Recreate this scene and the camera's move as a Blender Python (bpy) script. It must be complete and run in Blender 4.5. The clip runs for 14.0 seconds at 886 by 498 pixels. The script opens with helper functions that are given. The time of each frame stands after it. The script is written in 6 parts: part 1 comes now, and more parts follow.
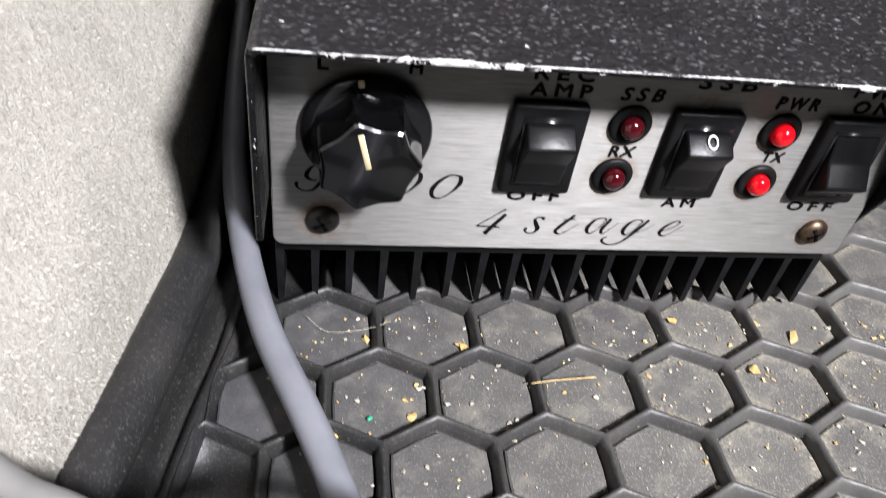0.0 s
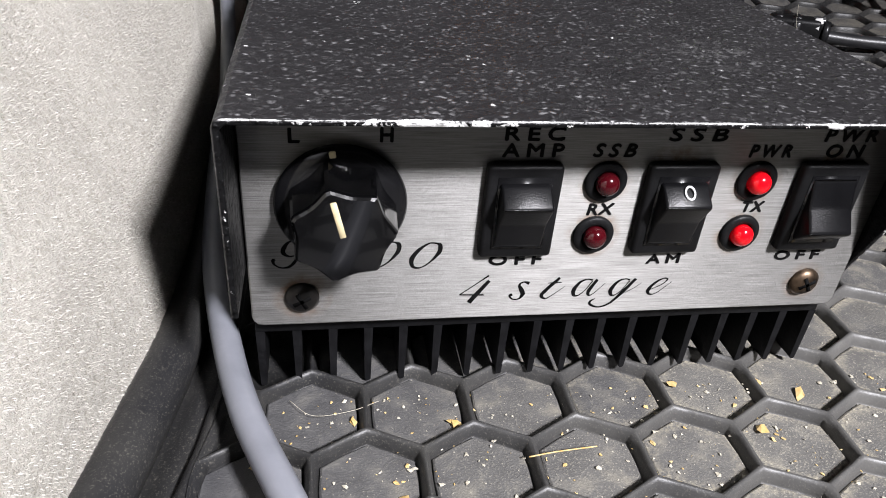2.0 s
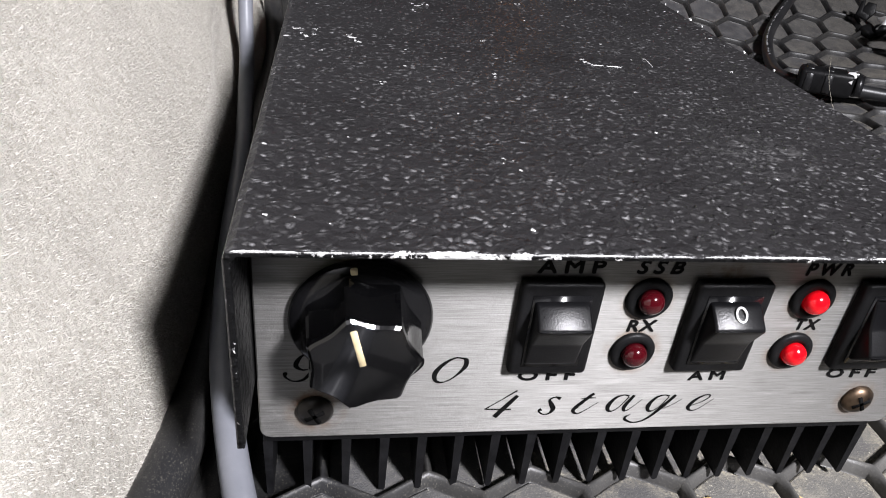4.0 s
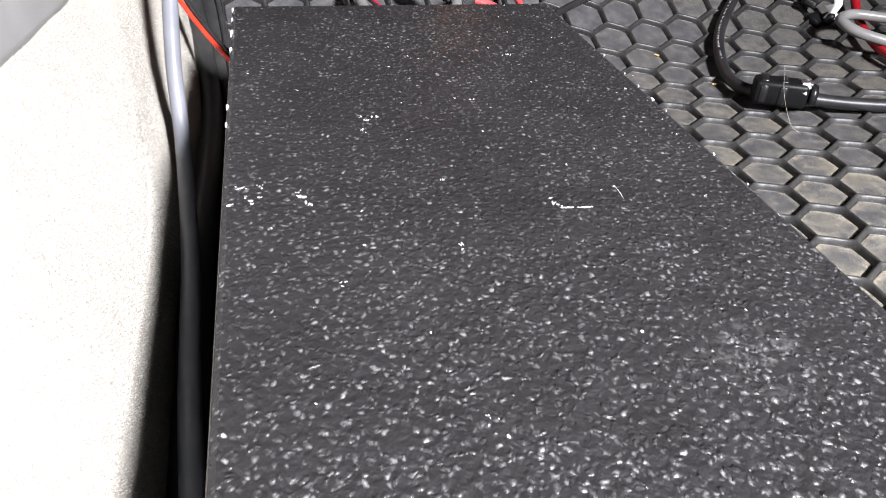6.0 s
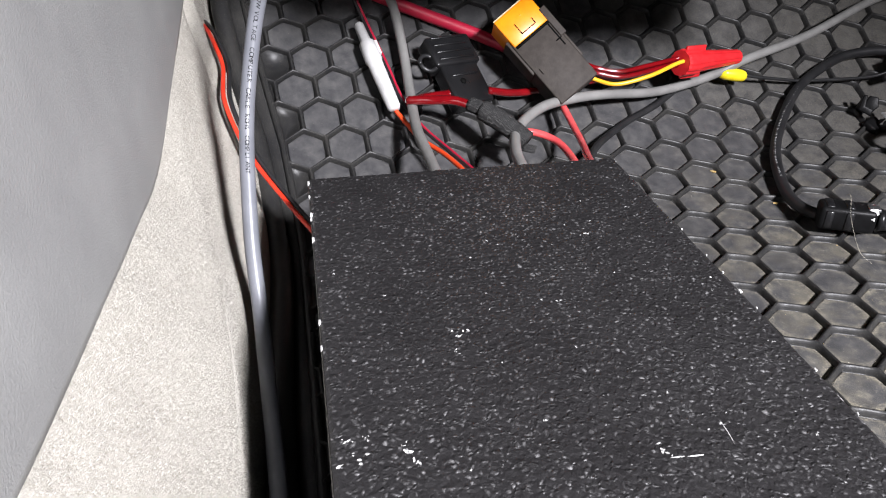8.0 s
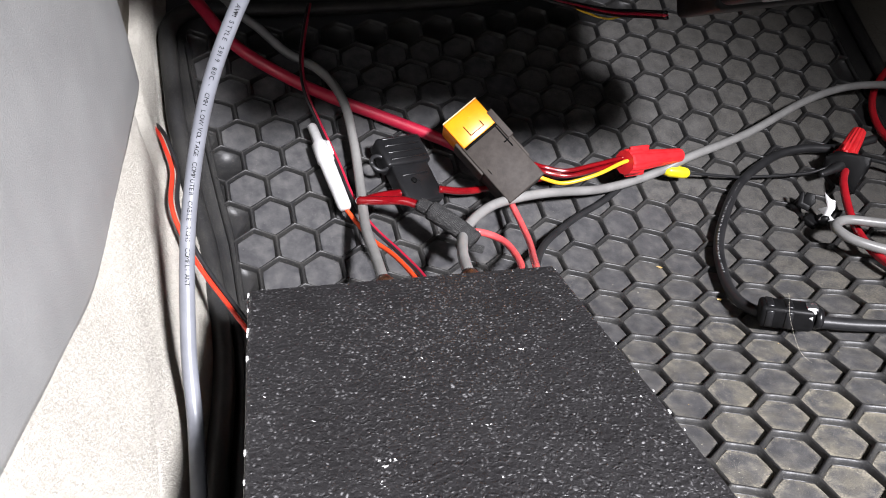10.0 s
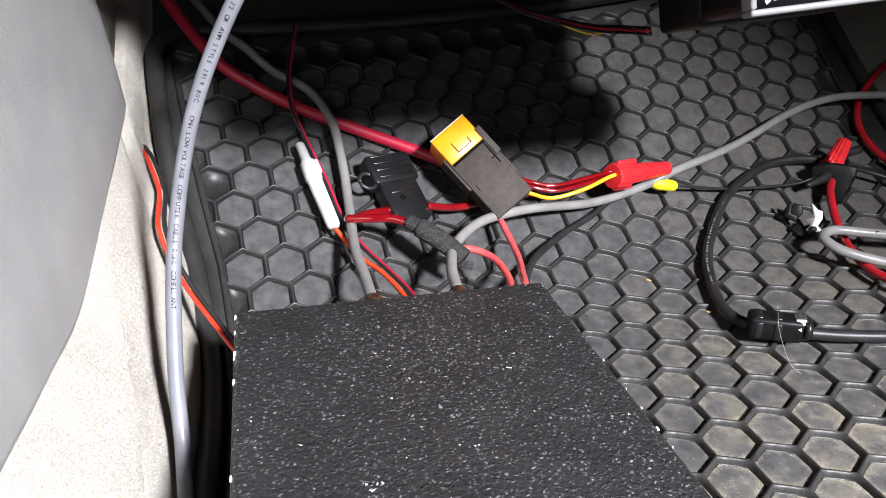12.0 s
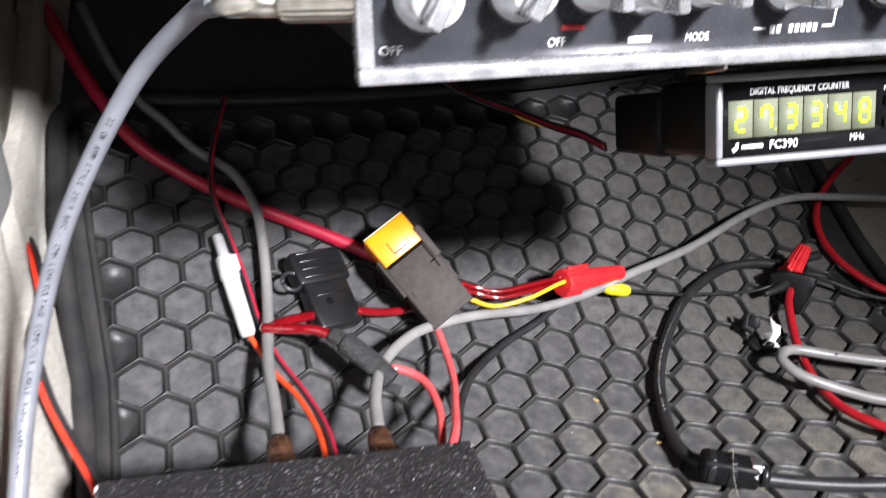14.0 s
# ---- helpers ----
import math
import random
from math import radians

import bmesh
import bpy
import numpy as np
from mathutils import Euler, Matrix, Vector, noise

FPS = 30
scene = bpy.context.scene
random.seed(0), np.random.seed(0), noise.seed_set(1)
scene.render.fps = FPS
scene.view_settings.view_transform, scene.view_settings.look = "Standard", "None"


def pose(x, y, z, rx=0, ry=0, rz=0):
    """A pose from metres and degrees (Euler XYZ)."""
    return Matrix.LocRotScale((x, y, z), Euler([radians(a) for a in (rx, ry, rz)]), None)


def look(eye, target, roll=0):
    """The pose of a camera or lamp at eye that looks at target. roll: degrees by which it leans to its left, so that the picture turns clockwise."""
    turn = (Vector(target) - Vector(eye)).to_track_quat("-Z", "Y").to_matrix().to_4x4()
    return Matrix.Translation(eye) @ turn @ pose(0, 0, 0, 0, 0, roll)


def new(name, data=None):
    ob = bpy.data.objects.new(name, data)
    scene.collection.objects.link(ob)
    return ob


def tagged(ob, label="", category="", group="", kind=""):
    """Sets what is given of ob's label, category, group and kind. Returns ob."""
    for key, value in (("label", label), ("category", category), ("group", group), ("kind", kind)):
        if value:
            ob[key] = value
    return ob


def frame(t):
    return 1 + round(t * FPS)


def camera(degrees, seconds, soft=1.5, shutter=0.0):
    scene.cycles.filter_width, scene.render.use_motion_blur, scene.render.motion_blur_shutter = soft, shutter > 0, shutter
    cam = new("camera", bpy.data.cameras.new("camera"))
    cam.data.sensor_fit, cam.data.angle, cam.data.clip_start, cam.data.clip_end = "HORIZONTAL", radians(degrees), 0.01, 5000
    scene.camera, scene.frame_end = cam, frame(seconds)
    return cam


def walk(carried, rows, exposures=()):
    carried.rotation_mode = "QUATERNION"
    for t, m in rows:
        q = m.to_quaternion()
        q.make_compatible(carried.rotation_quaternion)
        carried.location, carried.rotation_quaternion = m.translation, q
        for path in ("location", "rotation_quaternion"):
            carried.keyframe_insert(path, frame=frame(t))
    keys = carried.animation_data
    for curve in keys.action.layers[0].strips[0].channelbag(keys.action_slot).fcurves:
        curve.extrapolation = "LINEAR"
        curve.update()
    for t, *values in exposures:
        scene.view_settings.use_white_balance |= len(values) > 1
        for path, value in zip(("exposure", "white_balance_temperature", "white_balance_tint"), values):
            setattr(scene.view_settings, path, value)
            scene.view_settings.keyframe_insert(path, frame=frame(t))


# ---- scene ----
cam = camera(63.98, 14.0, soft=1.0, shutter=0.15)
# seconds, place, yaw, pitch, roll
ROWS = [
    (0, 0.01234, -0.11456, 0.11835, -12.335, -40.362, 9.124),
    (0.1, 0.01330, -0.11590, 0.11589, -13.481, -42.089, 10.022),
    (0.2, 0.01426, -0.11723, 0.11343, -14.900, -41.640, 9.200),
    (0.3, 0.01521, -0.11857, 0.11098, -14.128, -39.929, 7.562),
    (0.4, 0.01617, -0.11990, 0.10852, -12.985, -36.428, 6.239),
    (0.5, 0.01713, -0.12124, 0.10606, -11.660, -33.597, 4.467),
    (1, 0.01697, -0.11903, 0.11306, -11.085, -33.595, 3.854),
    (1.5, 0.01708, -0.11888, 0.11206, -10.723, -32.787, 4.515),
    (2, 0.01613, -0.11635, 0.11201, -11.275, -32.378, 4.840),
    (2.2, 0.01583, -0.11444, 0.11265, -11.756, -32.859, 5.617),
    (4.5, 0.01467, -0.08889, 0.12913, -10.113, -31.000, 6.050),
    (5, 0.01683, -0.07816, 0.14106, -13.080, -31.503, 4.274),
    (5.5, 0.01321, -0.06906, 0.15155, -14.064, -33.104, 2.015),
    (6, 0.01504, -0.05854, 0.15915, -14.812, -35.152, 3.878),
    (6.5, 0.01103, -0.03472, 0.17392, -15.183, -32.527, 3.078),
    (7, -0.00066, -0.02682, 0.17285, -12.147, -32.783, 2.596),
    (7.5, -0.00158, -0.02821, 0.18281, -11.212, -33.704, 1.580),
    (8, 0.00165, -0.02732, 0.19968, -11.767, -31.794, 1.133),
    (8.5, 0.01038, -0.02401, 0.20708, -12.288, -30.029, 0.595),
    (9, 0.01355, -0.02419, 0.21227, -13.434, -28.212, 1.554),
    (11.5, 0.01768, -0.02330, 0.21738, -14.670, -25.324, 1.814),
    (12, 0.01840, -0.02352, 0.21836, -14.639, -25.114, 1.415),
    (12.5, 0.01744, -0.02566, 0.21996, -14.574, -25.051, 1.673),
    (13, 0.01821, -0.02392, 0.22006, -14.663, -24.981, 1.572),
    (13.5, 0.01885, -0.02193, 0.22200, -14.813, -25.020, 1.457),
    (13.8, 0.02253, -0.00391, 0.22670, -16.194, -23.621, 3.466),
    (14, 0.04540, 0.02815, 0.24427, -18.112, -22.540, 5.471),
]
walk(cam, [(t, pose(x, y, z, 90 + pitch, 0, yaw) @ pose(0, 0, 0, 0, 0, roll)) for t, x, y, z, yaw, pitch, roll in ROWS], [(0, -0.68), (2.2, -0.72), (4.4, -0.68), (5.0, -0.5), (5.5, 0.22), (6.2, 0.2), (7.0, 0.05), (7.6, -0.26), (8.2, -0.32), (9.2, -0.06), (11.4, 0.12), (12.5, 0.16), (14, 0.24)])


# ---------------------------------------------------------------- light
def point_lamp():
    data = bpy.data.lights.new("work_lamp", "SPOT")
    data.energy, data.spot_size, data.spot_blend = 212.0, radians(60), 1.0
    data.shadow_soft_size, data.color = 0.065, (0.985, 0.972, 1.03)
    ob = new("work_lamp", data)
    ob.matrix_basis = look((0.385, -0.61, 0.70), (0.115, 0.02, 0.04))
    return ob


point_lamp()
world = bpy.data.worlds.new("cabin_dusk")
scene.world = world
world.use_nodes = True
world.node_tree.nodes["Background"].inputs[0].default_value = (0.85, 0.92, 1.0, 1)
world.node_tree.nodes["Background"].inputs[1].default_value = 0.04


# ---------------------------------------------------------------- materials
def shader(name):
    m = bpy.data.materials.new(name)
    m.use_nodes = True
    t = m.node_tree
    return m, t, t.nodes["Principled BSDF"]


def node(t, kind, **values):
    n = t.nodes.new(kind)
    for key, value in values.items():
        n.inputs[key.replace("_", " ")].default_value = value
    return n


def mapped(t, stretch=(1, 1, 1)):
    co, mp = t.nodes.new("ShaderNodeTexCoord"), t.nodes.new("ShaderNodeMapping")
    mp.inputs["Scale"].default_value = stretch
    t.links.new(co.outputs["Object"], mp.inputs["Vector"])
    return mp.outputs["Vector"]


def ramp(t, fac, lo, hi, c0=(0, 0, 0, 1), c1=(1, 1, 1, 1)):
    r = t.nodes.new("ShaderNodeValToRGB")
    r.color_ramp.elements[0].position, r.color_ramp.elements[1].position = lo, hi
    r.color_ramp.elements[0].color, r.color_ramp.elements[1].color = c0, c1
    t.links.new(fac, r.inputs["Fac"])
    return r.outputs["Color"]


def mixed(t, fac, a, b):
    n = t.nodes.new("ShaderNodeMix")
    n.data_type = "RGBA"
    for value, socket in ((fac, n.inputs["Factor"]), (a, n.inputs["A"]), (b, n.inputs["B"])):
        if isinstance(value, (tuple, float, int)):
            socket.default_value = value if not isinstance(value, tuple) else (*value, 1)[:4]
        else:
            t.links.new(value, socket)
    return n.outputs["Result"]


def calc(t, kind, a, b=0.0):
    n = t.nodes.new("ShaderNodeMath")
    n.operation = kind
    for value, socket in ((a, n.inputs[0]), (b, n.inputs[1])):
        if isinstance(value, (float, int)):
            socket.default_value = value
        else:
            t.links.new(value, socket)
    return n.outputs[0]


def noise_tex(t, vec, scale, detail=4.0, rough=0.55):
    n = node(t, "ShaderNodeTexNoise", Scale=scale, Detail=detail, Roughness=rough)
    t.links.new(vec, n.inputs["Vector"])
    return n.outputs["Fac"]


def cells_tex(t, vec, scale, out="Distance", feature="F1"):
    n = node(t, "ShaderNodeTexVoronoi", Scale=scale)
    n.feature = feature
    t.links.new(vec, n.inputs["Vector"])
    return n.outputs[out]


def bumped(t, bsdf, height, strength, distance):
    n = node(t, "ShaderNodeBump", Strength=strength, Distance=distance)
    t.links.new(height, n.inputs["Height"])
    t.links.new(n.outputs["Normal"], bsdf.inputs["Normal"])


def surface(name, c0, c1, scale, rough, metal=0.0, stretch=(1, 1, 1), grain=0.0, grain_scale=900, coat=0.0, vary=0.12):
    """A surface of two near colours in a soft pattern, with fine relief and uneven gloss."""
    m, t, b = shader(name)
    vec = mapped(t, stretch)
    broad, fine = noise_tex(t, vec, scale, 5), noise_tex(t, vec, grain_scale, 3)
    t.links.new(mixed(t, ramp(t, broad, 0.32, 0.68), c0, c1), b.inputs["Base Color"])
    t.links.new(calc(t, "ADD", calc(t, "MULTIPLY", fine, vary), rough - vary / 2), b.inputs["Roughness"])
    b.inputs["Metallic"].default_value = metal
    b.inputs["Coat Weight"].default_value = coat
    if grain:
        bumped(t, b, fine, grain, 0.0006)
    return m


def hammered_paint():
    """Black textured enamel with glints painted on the grain tops, chips and bare metal along the edges."""
    m, t, b = shader("hammered_black_enamel")
    vec = mapped(t)
    warp = t.nodes.new("ShaderNodeVectorMath")
    warp.operation = "MULTIPLY_ADD"
    nz = node(t, "ShaderNodeTexNoise", Scale=300.0, Detail=3.0)
    t.links.new(vec, nz.inputs["Vector"])
    t.links.new(nz.outputs["Color"], warp.inputs[0])
    warp.inputs[1].default_value = (0.0034, 0.0034, 0.0034)
    t.links.new(vec, warp.inputs[2])
    wavy = warp.outputs["Vector"]
    # raised drops of paint with level enamel between them
    drops = ramp(t, cells_tex(t, wavy, 640.0), 0.05, 0.46, (1, 1, 1, 1), (0, 0, 0, 1))
    lumps = cells_tex(t, wavy, 560.0, feature="SMOOTH_F1")
    pits = noise_tex(t, vec, 1500.0, 3, 0.6)
    patch, wide = noise_tex(t, vec, 70.0, 3), noise_tex(t, vec, 21.0, 3, 0.6)
    fleck = cells_tex(t, wavy, 640.0)
    pick = node(t, "ShaderNodeTexVoronoi", Scale=640.0)
    t.links.new(wavy, pick.inputs["Vector"])
    rnd = t.nodes.new("ShaderNodeSeparateColor")
    t.links.new(pick.outputs["Color"], rnd.inputs["Color"])
    far = t.nodes.new("ShaderNodeVectorMath")
    far.operation = "DISTANCE"
    t.links.new(vec, far.inputs[0])
    far.inputs[1].default_value = (0.068, 0.200, 0.0705)
    # two areas, far middle and front, where more painted glints gather
    place = t.nodes.new("ShaderNodeSeparateXYZ")
    t.links.new(vec, place.inputs[0])
    glint_areas = calc(t, "MAXIMUM", calc(t, "MULTIPLY", ramp(t, far.outputs["Value"], 0.0, 0.048, (1, 1, 1, 1), (0, 0, 0, 1)), 1.5), ramp(t, place.outputs[1], 0.0, 0.12, (0.75, 0.75, 0.75, 1), (0, 0, 0, 1)))
    chance = calc(t, "ADD", rnd.outputs[0], calc(t, "ADD", calc(t, "MULTIPLY", patch, 0.5), calc(t, "ADD", calc(t, "MULTIPLY", wide, 0.9), calc(t, "MULTIPLY", glint_areas, 0.5))))
    few = calc(t, "MULTIPLY", ramp(t, fleck, 0.08, 0.46, (1, 1, 1, 1), (0, 0, 0, 1)), ramp(t, calc(t, "MULTIPLY", chance, 0.5), 0.53, 0.76))
    few = calc(t, "MULTIPLY", few, calc(t, "ADD", 0.10, calc(t, "MULTIPLY", calc(t, "POWER", rnd.outputs[2], 1.4), 0.9)))
    rare = calc(t, "MULTIPLY", calc(t, "LESS_THAN", fleck, 0.22), calc(t, "GREATER_THAN", rnd.outputs[1], 0.993))
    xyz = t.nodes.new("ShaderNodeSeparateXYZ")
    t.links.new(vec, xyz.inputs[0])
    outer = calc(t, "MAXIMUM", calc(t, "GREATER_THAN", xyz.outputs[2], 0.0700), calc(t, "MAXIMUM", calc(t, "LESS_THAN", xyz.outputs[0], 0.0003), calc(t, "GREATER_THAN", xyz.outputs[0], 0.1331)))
    few, rare = calc(t, "MULTIPLY", few, outer), calc(t, "MULTIPLY", rare, outer)
    ragged = noise_tex(t, vec, 190.0, 6, 0.72)
    near_front = calc(t, "LESS_THAN", xyz.outputs[1], calc(t, "ADD", -0.01815, calc(t, "MULTIPLY", ragged, 0.0032)))
    lip = calc(t, "MULTIPLY", calc(t, "LESS_THAN", xyz.outputs[1], calc(t, "ADD", -0.01655, calc(t, "ADD", calc(t, "MULTIPLY", ragged, 0.0006), calc(t, "MULTIPLY", patch, 0.0008)))), calc(t, "GREATER_THAN", xyz.outputs[2], calc(t, "SUBTRACT", 0.0704, calc(t, "MULTIPLY", ragged, 0.0004))))
    knocked = calc(t, "MULTIPLY", ramp(t, calc(t, "ABSOLUTE", calc(t, "SUBTRACT", xyz.outputs[0], 0.031)), 0.006, 0.024, (1, 1, 1, 1), (0, 0, 0, 1)), 0.0005)
    gouge = calc(t, "LESS_THAN", xyz.outputs[1], calc(t, "ADD", -0.0180, calc(t, "ADD", knocked, calc(t, "MULTIPLY", ragged, 0.0034))))
    near_front = calc(t, "MAXIMUM", near_front, calc(t, "MAXIMUM", lip, gouge))
    near_left = calc(t, "LESS_THAN", xyz.outputs[0], calc(t, "ADD", -0.0050, calc(t, "MULTIPLY", ragged, 0.0078)))
    near_right = calc(t, "GREATER_THAN", xyz.outputs[0], calc(t, "SUBTRACT", 0.1377, calc(t, "MULTIPLY", ragged, 0.0078)))
    bare = calc(t, "MAXIMUM", near_front, calc(t, "MAXIMUM", near_left, near_right))
    scuff = t.nodes.new("ShaderNodeVectorMath")
    scuff.operation = "DISTANCE"
    t.links.new(vec, scuff.inputs[0])
    scuff.inputs[1].default_value = (0.098, 0.021, 0.0705)
    haze = calc(t, "MULTIPLY", ramp(t, scuff.outputs["Value"], 0.001, 0.011, (1, 1, 1, 1), (0, 0, 0, 1)), ramp(t, ragged, 0.50, 0.62))
    base = mixed(t, patch, (0.0095, 0.0088, 0.0094), (0.020, 0.019, 0.0198))
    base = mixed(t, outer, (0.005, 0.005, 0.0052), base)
    # pale flecks put the glints of the drops into the colour
    base = mixed(t, calc(t, "MULTIPLY", few, 0.8), base, (0.28, 0.276, 0.28))
    base = mixed(t, calc(t, "MULTIPLY", haze, 0.28), base, (0.40, 0.39, 0.39))
    base = mixed(t, rare, base, (0.75, 0.75, 0.74))
    base = mixed(t, bare, base, (0.48, 0.48, 0.47))
    t.links.new(base, b.inputs["Base Color"])
    t.links.new(calc(t, "ADD", 0.33, calc(t, "MULTIPLY", wide, 0.26)), b.inputs["Roughness"])
    # away from the outer faces the surface is darker and dead matt
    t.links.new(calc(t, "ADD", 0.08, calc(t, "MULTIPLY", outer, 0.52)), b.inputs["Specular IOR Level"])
    bumped(t, b, calc(t, "ADD", calc(t, "MULTIPLY", drops, 0.45), calc(t, "ADD", calc(t, "MULTIPLY", lumps, 0.8), calc(t, "MULTIPLY", pits, 0.25))), 0.8, 0.0008)
    return m


def brushed_metal():
    """Horizontally brushed aluminium with brown tarnish creeping out from under the fittings."""
    m, t, b = shader("brushed_aluminium")
    lines = noise_tex(t, mapped(t, (1, 1, 60)), 95.0, 7, 0.75)
    broad = noise_tex(t, mapped(t, (1, 1, 14)), 60.0, 4, 0.6)
    vec = mapped(t)
    stains = noise_tex(t, vec, 240.0, 5, 0.65)
    base = mixed(t, ramp(t, lines, 0.34, 0.66), (0.15, 0.146, 0.137), (0.40, 0.394, 0.38))
    base = mixed(t, calc(t, "MULTIPLY", ramp(t, broad, 0.35, 0.75), 0.4), base, (0.25, 0.244, 0.232))
    rust = None
    for x, z, r in ((11.6, 26.2, 6.4), (122.3, 26.2, 5.4), (70.2, 51.6, 6.0), (69.9, 39.6, 6.2), (102.2, 51.6, 6.0), (102.3, 39.4, 6.2), (85.5, 56.2, 3.6), (81.5, 56.2, 3.2), (118.0, 56.2, 3.0)):
        far = t.nodes.new("ShaderNodeVectorMath")
        far.operation = "DISTANCE"
        t.links.new(vec, far.inputs[0])
        far.inputs[1].default_value = (x / 1000, 0, z / 1000)
        near = calc(t, "SUBTRACT", 1.0, calc(t, "DIVIDE", far.outputs["Value"], r / 1000))
        rust = near if rust is None else calc(t, "MAXIMUM", rust, near)
    rust = calc(t, "MULTIPLY", calc(t, "MAXIMUM", rust, 0.0), 2.2)
    rust = calc(t, "MULTIPLY", calc(t, "MINIMUM", rust, 1.0), ramp(t, stains, 0.38, 0.60))
    base = mixed(t, calc(t, "MULTIPLY", rust, 0.9), base, (0.13, 0.07, 0.03))
    t.links.new(base, b.inputs["Base Color"])
    t.links.new(calc(t, "SUBTRACT", 0.94, calc(t, "MULTIPLY", rust, 0.5)), b.inputs["Metallic"])
    t.links.new(calc(t, "ADD", 0.40, calc(t, "MULTIPLY", lines, 0.14)), b.inputs["Roughness"])
    b.inputs["Anisotropic"].default_value = 0.86
    b.inputs["Anisotropic Rotation"].default_value = 0.25
    turn = t.nodes.new("ShaderNodeTangent")
    turn.direction_type, turn.axis = "RADIAL", "Z"
    t.links.new(turn.outputs["Tangent"], b.inputs["Tangent"])
    bumped(t, b, lines, 0.22, 0.0003)
    return m


def mat_rubber():
    """Black rubber, greyed by dust, more so towards the front, where light is painted in too."""
    m, t, b = shader("dusty_black_rubber")
    co = t.nodes.new("ShaderNodeNewGeometry")
    dust = noise_tex(t, co.outputs["Position"], 38.0, 6, 0.65)
    fine = noise_tex(t, co.outputs["Position"], 900.0, 4, 0.7)
    grey = mixed(t, ramp(t, dust, 0.40, 0.72), (0.015, 0.015, 0.016), (0.034, 0.033, 0.031))
    grey = mixed(t, calc(t, "MULTIPLY", ramp(t, fine, 0.60, 0.78), 0.6), grey, (0.15, 0.14, 0.12))
    dots = noise_tex(t, co.outputs["Position"], 2600.0, 2, 0.5)
    grey = mixed(t, calc(t, "MULTIPLY", ramp(t, dots, 0.60, 0.68), 0.2), grey, (0.26, 0.245, 0.20))
    place = t.nodes.new("ShaderNodeSeparateXYZ")
    t.links.new(co.outputs["Position"], place.inputs[0])
    # film of dust before the amplifier, with the brighter light at right painted in
    dust_and_light = calc(t, "MULTIPLY", ramp(t, place.outputs[1], 0.0, 0.14, (1, 1, 1, 1), (0, 0, 0, 1)), ramp(t, place.outputs[0], 0.02, 0.15))
    grey = mixed(t, calc(t, "MULTIPLY", dust_and_light, calc(t, "ADD", 0.15, calc(t, "MULTIPLY", dust, 0.55))), grey, (0.17, 0.165, 0.155))
    t.links.new(grey, b.inputs["Base Color"])
    b.inputs["Roughness"].default_value = 0.44
    b.inputs["Specular IOR Level"].default_value = 0.42
    bumped(t, b, fine, 0.25, 0.0004)
    return m


